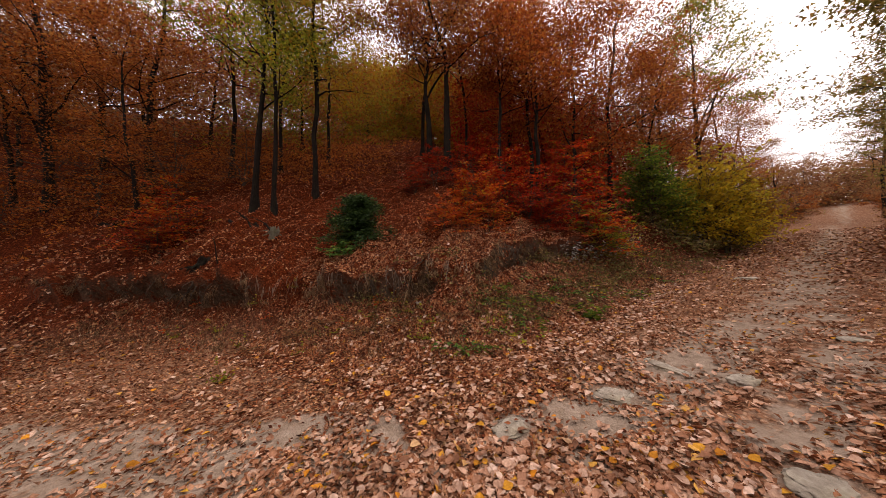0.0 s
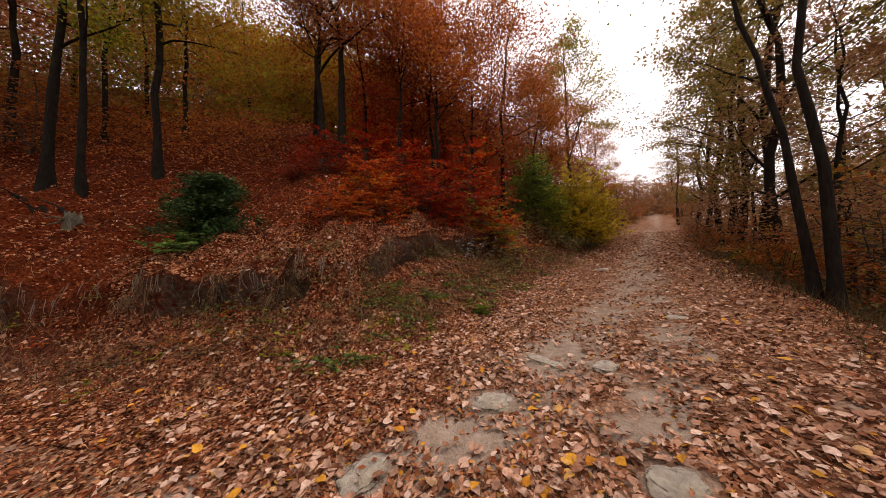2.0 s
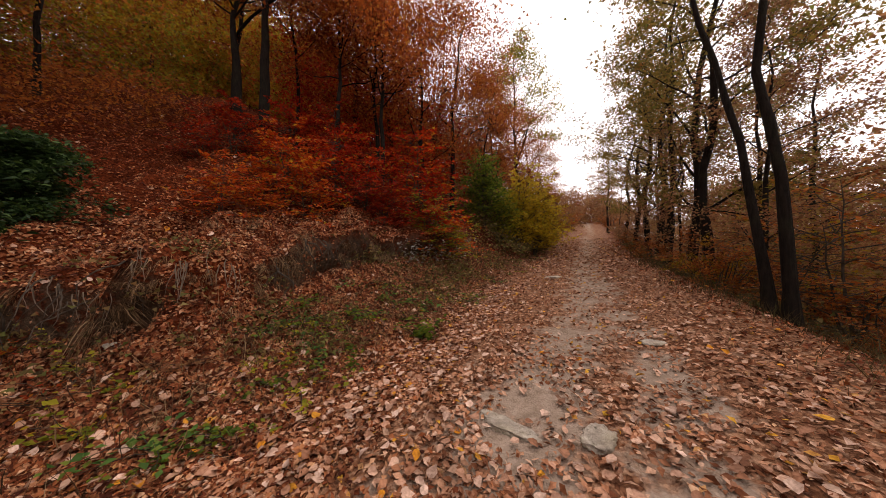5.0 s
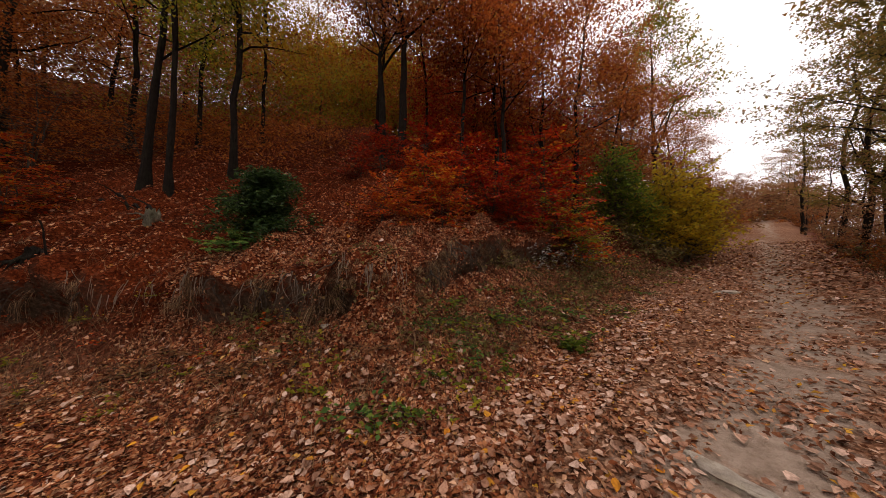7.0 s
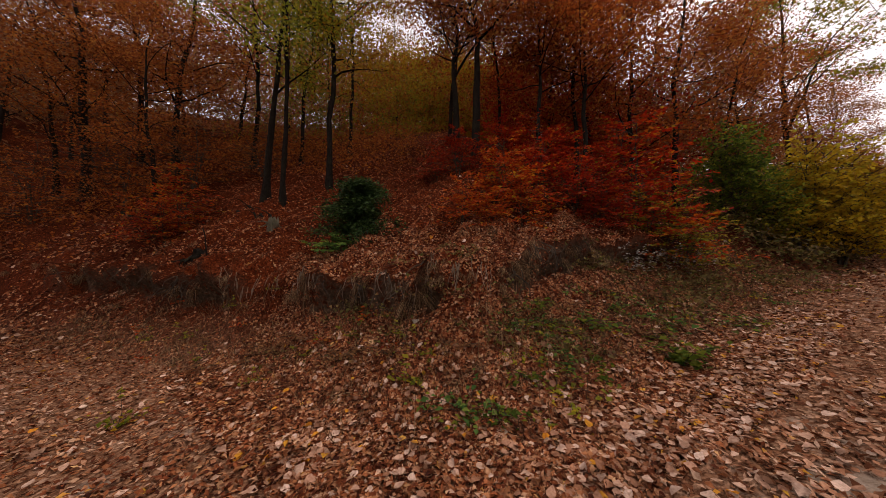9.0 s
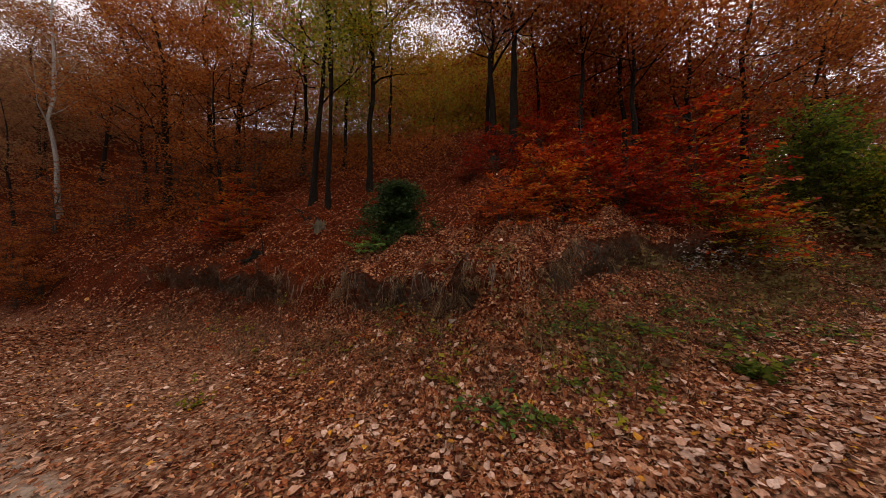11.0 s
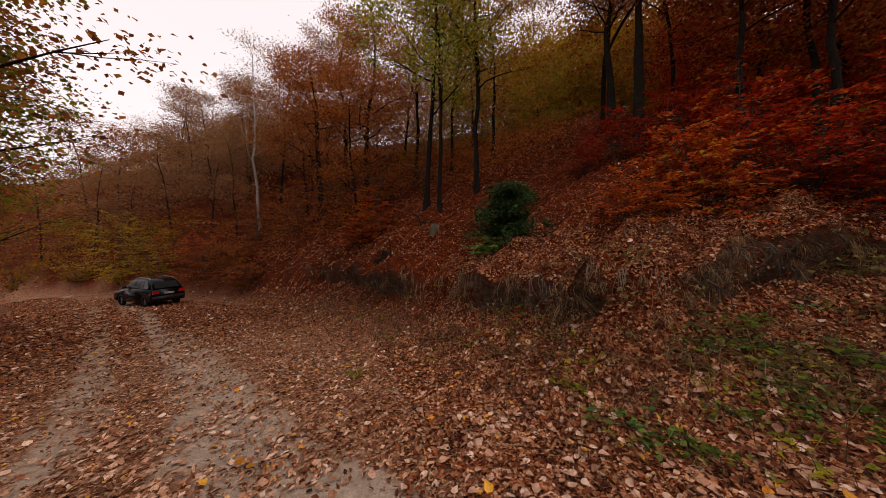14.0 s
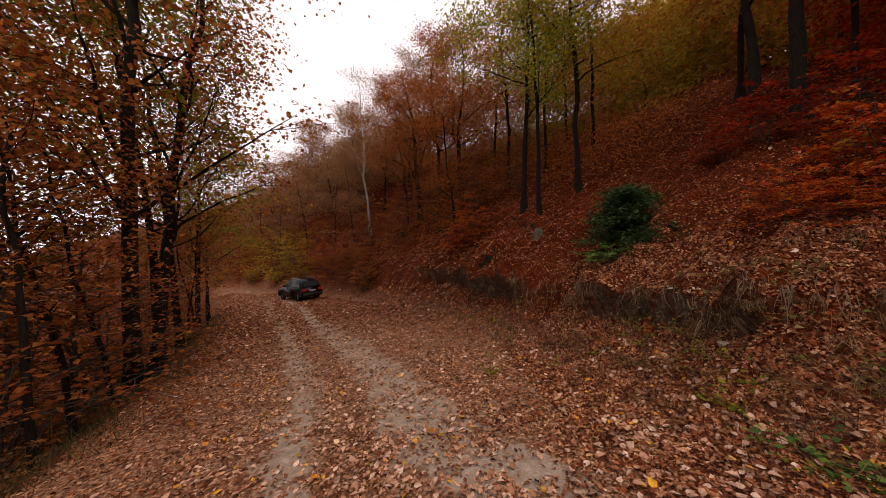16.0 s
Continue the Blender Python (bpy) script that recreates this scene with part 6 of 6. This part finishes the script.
def parked_car(at, turn):
    car = thing("car", "dark parked sport utility car on the leaf-covered track", "car", at=(at[0], at[1], level(*at)), turn=turn)
    car.scale = (0.92, 0.96, 1.13)
    low = [(-2.2, 0.32), (-2.25, 0.62), (-2.2, 0.95), (-1.2, 1.0), (0.75, 0.98), (1.75, 0.86), (2.15, 0.68), (2.2, 0.42), (2.1, 0.28), (1.75, 0.26), (1.72, 0.45), (1.58, 0.62), (1.36, 0.68), (1.14, 0.62), (1.0, 0.45), (0.97, 0.24), (-0.97, 0.24), (-1.0, 0.45), (-1.14, 0.62), (-1.36, 0.68), (-1.58, 0.62), (-1.72, 0.45), (-1.75, 0.28)]
    body = part("body", prism("body", low, 0.9, PAINT, lambda z: 1.0 - 0.06 * max(0, z - 0.7) / 0.3, 0.035), car)
    cabin = [(-2.12, 0.94), (-1.75, 1.38), (-1.4, 1.5), (-0.3, 1.54), (0.25, 1.48), (1.05, 0.95)]
    top = part("cabin", prism("cabin", cabin, 0.84, PAINT, lambda z: 1.0 - 0.22 * max(0, z - 0.95) / 0.58, 0.05), car)
    w = lambda z: 0.84 * (1.0 - 0.22 * max(0, z - 0.95) / 0.58) + 0.004
    for s in (-1, 1):
        for x0, x1, x2, x3 in ((-1.72, -1.15, -1.15, -1.5), (-1.08, -0.22, -0.22, -1.08), (-0.15, 0.78, 0.18, -0.15)):
            part("window", slab("window", [(x0, s * w(1.02), 1.02), (x1, s * w(1.02), 1.02), (x2, s * w(1.42), 1.42), (x3, s * w(1.42), 1.42)], (0, s * 0.008, 0), GLASS), top, "dark side window")
        part("tail_lamp", slab("tail_lamp", [(-2.235, s * 0.5, 0.74), (-2.235, s * 0.87, 0.74), (-2.21, s * 0.85, 0.93), (-2.21, s * 0.55, 0.9)], (-0.04, 0, 0), LAMPRED), body, "red tail lamp")
        part("headlamp", slab("headlamp", [(2.1, s * 0.5, 0.6), (2.1, s * 0.84, 0.6), (2.0, s * 0.82, 0.76), (2.05, s * 0.5, 0.74)], (0.06, 0, 0.02), LAMPCLEAR), body, "clear headlamp")
        mirror = part("mirror", prism("mirror", [(0.62, 1.0), (0.78, 1.0), (0.78, 1.14), (0.64, 1.14)], 0.1, PAINT, None, 0.03), car)
        mirror.location = (0, s * 0.96, 0)
        rail = tubes([([(-1.55, s * 0.62, 1.5), (-1.4, s * 0.62, 1.57), (-0.5, s * 0.63, 1.6), (0.05, s * 0.62, 1.55), (0.12, s * 0.62, 1.5)], [0.014] * 5)], 8)
        part("roof_rail", mesh_from("roof_rail", *rail, ALLOY, True), top, "silver roof rail")
        for x in (-0.6, 0.4):
            part("door_handle", slab("door_handle", [(x - 0.1, s * 0.885, 0.86), (x + 0.08, s * 0.885, 0.86), (x + 0.08, s * 0.885, 0.89), (x - 0.1, s * 0.885, 0.89)], (0, s * 0.03, 0), TRIM), body)
        for x in (-1.36, 1.36):
            wheel = part("wheel", wheel_mesh("tyre", 0.33, 0.21, 0.1, RUBBER), car, "black tyre on an alloy rim")
            wheel.location = (x, s * 0.8, 0.33)
            part("rim", rim_mesh("rim"), wheel)
    part("rear_window", slab("rear_window", [(-2.08, -0.66, 1.02), (-2.08, 0.66, 1.02), (-1.8, 0.58, 1.35), (-1.8, -0.58, 1.35)], (-0.03, 0, 0.02), GLASS), top, "dark rear window")
    part("windscreen", slab("windscreen", [(0.98, -0.7, 1.02), (0.98, 0.7, 1.02), (0.4, 0.6, 1.41), (0.4, -0.6, 1.41)], (0.03, 0, 0.03), GLASS), top)
    part("bumper", prism("bumper", [(-2.3, 0.4), (-2.32, 0.58), (-2.18, 0.62), (-2.15, 0.36)], 0.86, TRIM, None, 0.03), body)
    part("plate", slab("plate", [(-2.25, -0.26, 0.7), (-2.25, 0.26, 0.7), (-2.24, 0.26, 0.8), (-2.24, -0.26, 0.8)], (-0.025, 0, 0), PLATE), body, "pale plain plate")
    return car


parked_car((-25.5, -9.3), math.radians(-132))

# ---- dead wood on the slope ----
rng = np.random.default_rng(9)


def dead_wood(name, label, start, way, long, thick, mat, bend=0.06, arms=0):
    p = wander(rng, (start[0], start[1], level(start[0], start[1]) + thick * 0.6), way, long, 9, bend)
    p[:, 2] = np.array([level(a, b) for a, b in p[:, :2]]) + thick * 0.7 if name == "log" else p[:, 2]
    r = thick * (1 - 0.45 * np.linspace(0, 1, 10)) * (1 + 0.12 * rng.normal(0, 1, 10))
    paths = [(p, r)]
    for n in range(arms):
        k = rng.integers(2, 9)
        paths.append((wander(rng, p[k], rng.normal(0, 1, 3) * (1, 1, 0.6) + (0, 0, 0.5), long * rng.uniform(0.15, 0.4), 5, 0.2), thick * 0.35 * np.linspace(1, 0.2, 6)))
    v, f = tubes(paths, 9)
    caps = [np.array([[0, 8, 7, 6], [0, 6, 5, 4], [0, 4, 3, 2]]), np.array([[0, 2, 1]])]
    return tagged(new(name, mesh_from(name, v, [f, *caps], mat, True)), label, name)


dead_wood("log", "dark fallen log among red-brown leaves", (-13.9, 5.0), (0.97, 0.1, 0), 2.6, 0.07, BARK, 0.03, 6)
dead_wood("log", "dark mossy fallen trunk on the slope", (-20.5, 2.2), (0.9, 0.3, 0.1), 3.0, 0.09, BARK, 0.03, 2)
dead_wood("stick", "thin dark upright stick with a broken tip", (-10.6, 3.45), (0.1, 0.1, 1), 1.1, 0.022, BARK, 0.09, 3)
dead_wood("stick", "bent bare twig on the verge", (-3.6, 3.95), (0.3, 0.1, 0.7), 0.5, 0.012, ROOT, 0.2, 3)
dead_wood("stick", "thin pale stick leaning on the bank", (-2.75, 6.0), (0.15, -0.4, -0.25), 0.6, 0.014, ROOT, 0.08, 1)


def stump(label, at, high, radius, seed, mat, roots=5):
    """A broken stump with a ragged top and roots running out into the soil."""
    rng = np.random.default_rng(seed)
    k = np.linspace(0, 1, 9)
    p = np.stack([0.1 * k * high, 0.05 * k, high * k - 0.1], 1)
    v, f = tubes([(p, radius * (1 + 0.6 * np.exp(-5 * k)))], 18)
    v[:, :2] *= 1 + rng.normal(0, 0.13, (len(v), 1)) + 0.18 * np.sin(3 * np.arctan2(v[:, 1:2], v[:, :1]) + seed)
    top = len(v) - 18
    v[top:, 2] += rng.uniform(-0.25, 0.25, 18) * high
    v = np.concatenate([v, [v[top:].mean(0) - (0, 0, 0.3 * high)]])
    cap = np.array([[top + n, top + (n + 1) % 18, len(v) - 1] for n in range(18)])
    legs = []
    for n in range(roots):
        a = n * 6.28 / roots + rng.uniform(-0.4, 0.4)
        legs.append((wander(rng, (0.5 * radius * math.cos(a), 0.5 * radius * math.sin(a), high * rng.uniform(0.1, 0.6)), (math.cos(a), math.sin(a), -0.25), radius * rng.uniform(2, 3.6), 7, 0.25, -0.06), radius * 0.28 * np.linspace(1, 0.15, 8)))
    lv, lf = tubes(legs, 6)
    ob = new("tree_stump", mesh_from("tree_stump", np.concatenate([v, lv]), [np.concatenate([f, lf + len(v)]), cap], mat, True))
    ob.location = (at[0], at[1], level(*at))
    return tagged(ob, label, "tree stump")


stump("short mossy broken tree stump", (-10.13, 4.84), 0.55, 0.13, 3, MOSSBARK)
stump("low dark root stump with loose soil", (-11.9, 3.5), 0.4, 0.2, 4, BARK, 9)
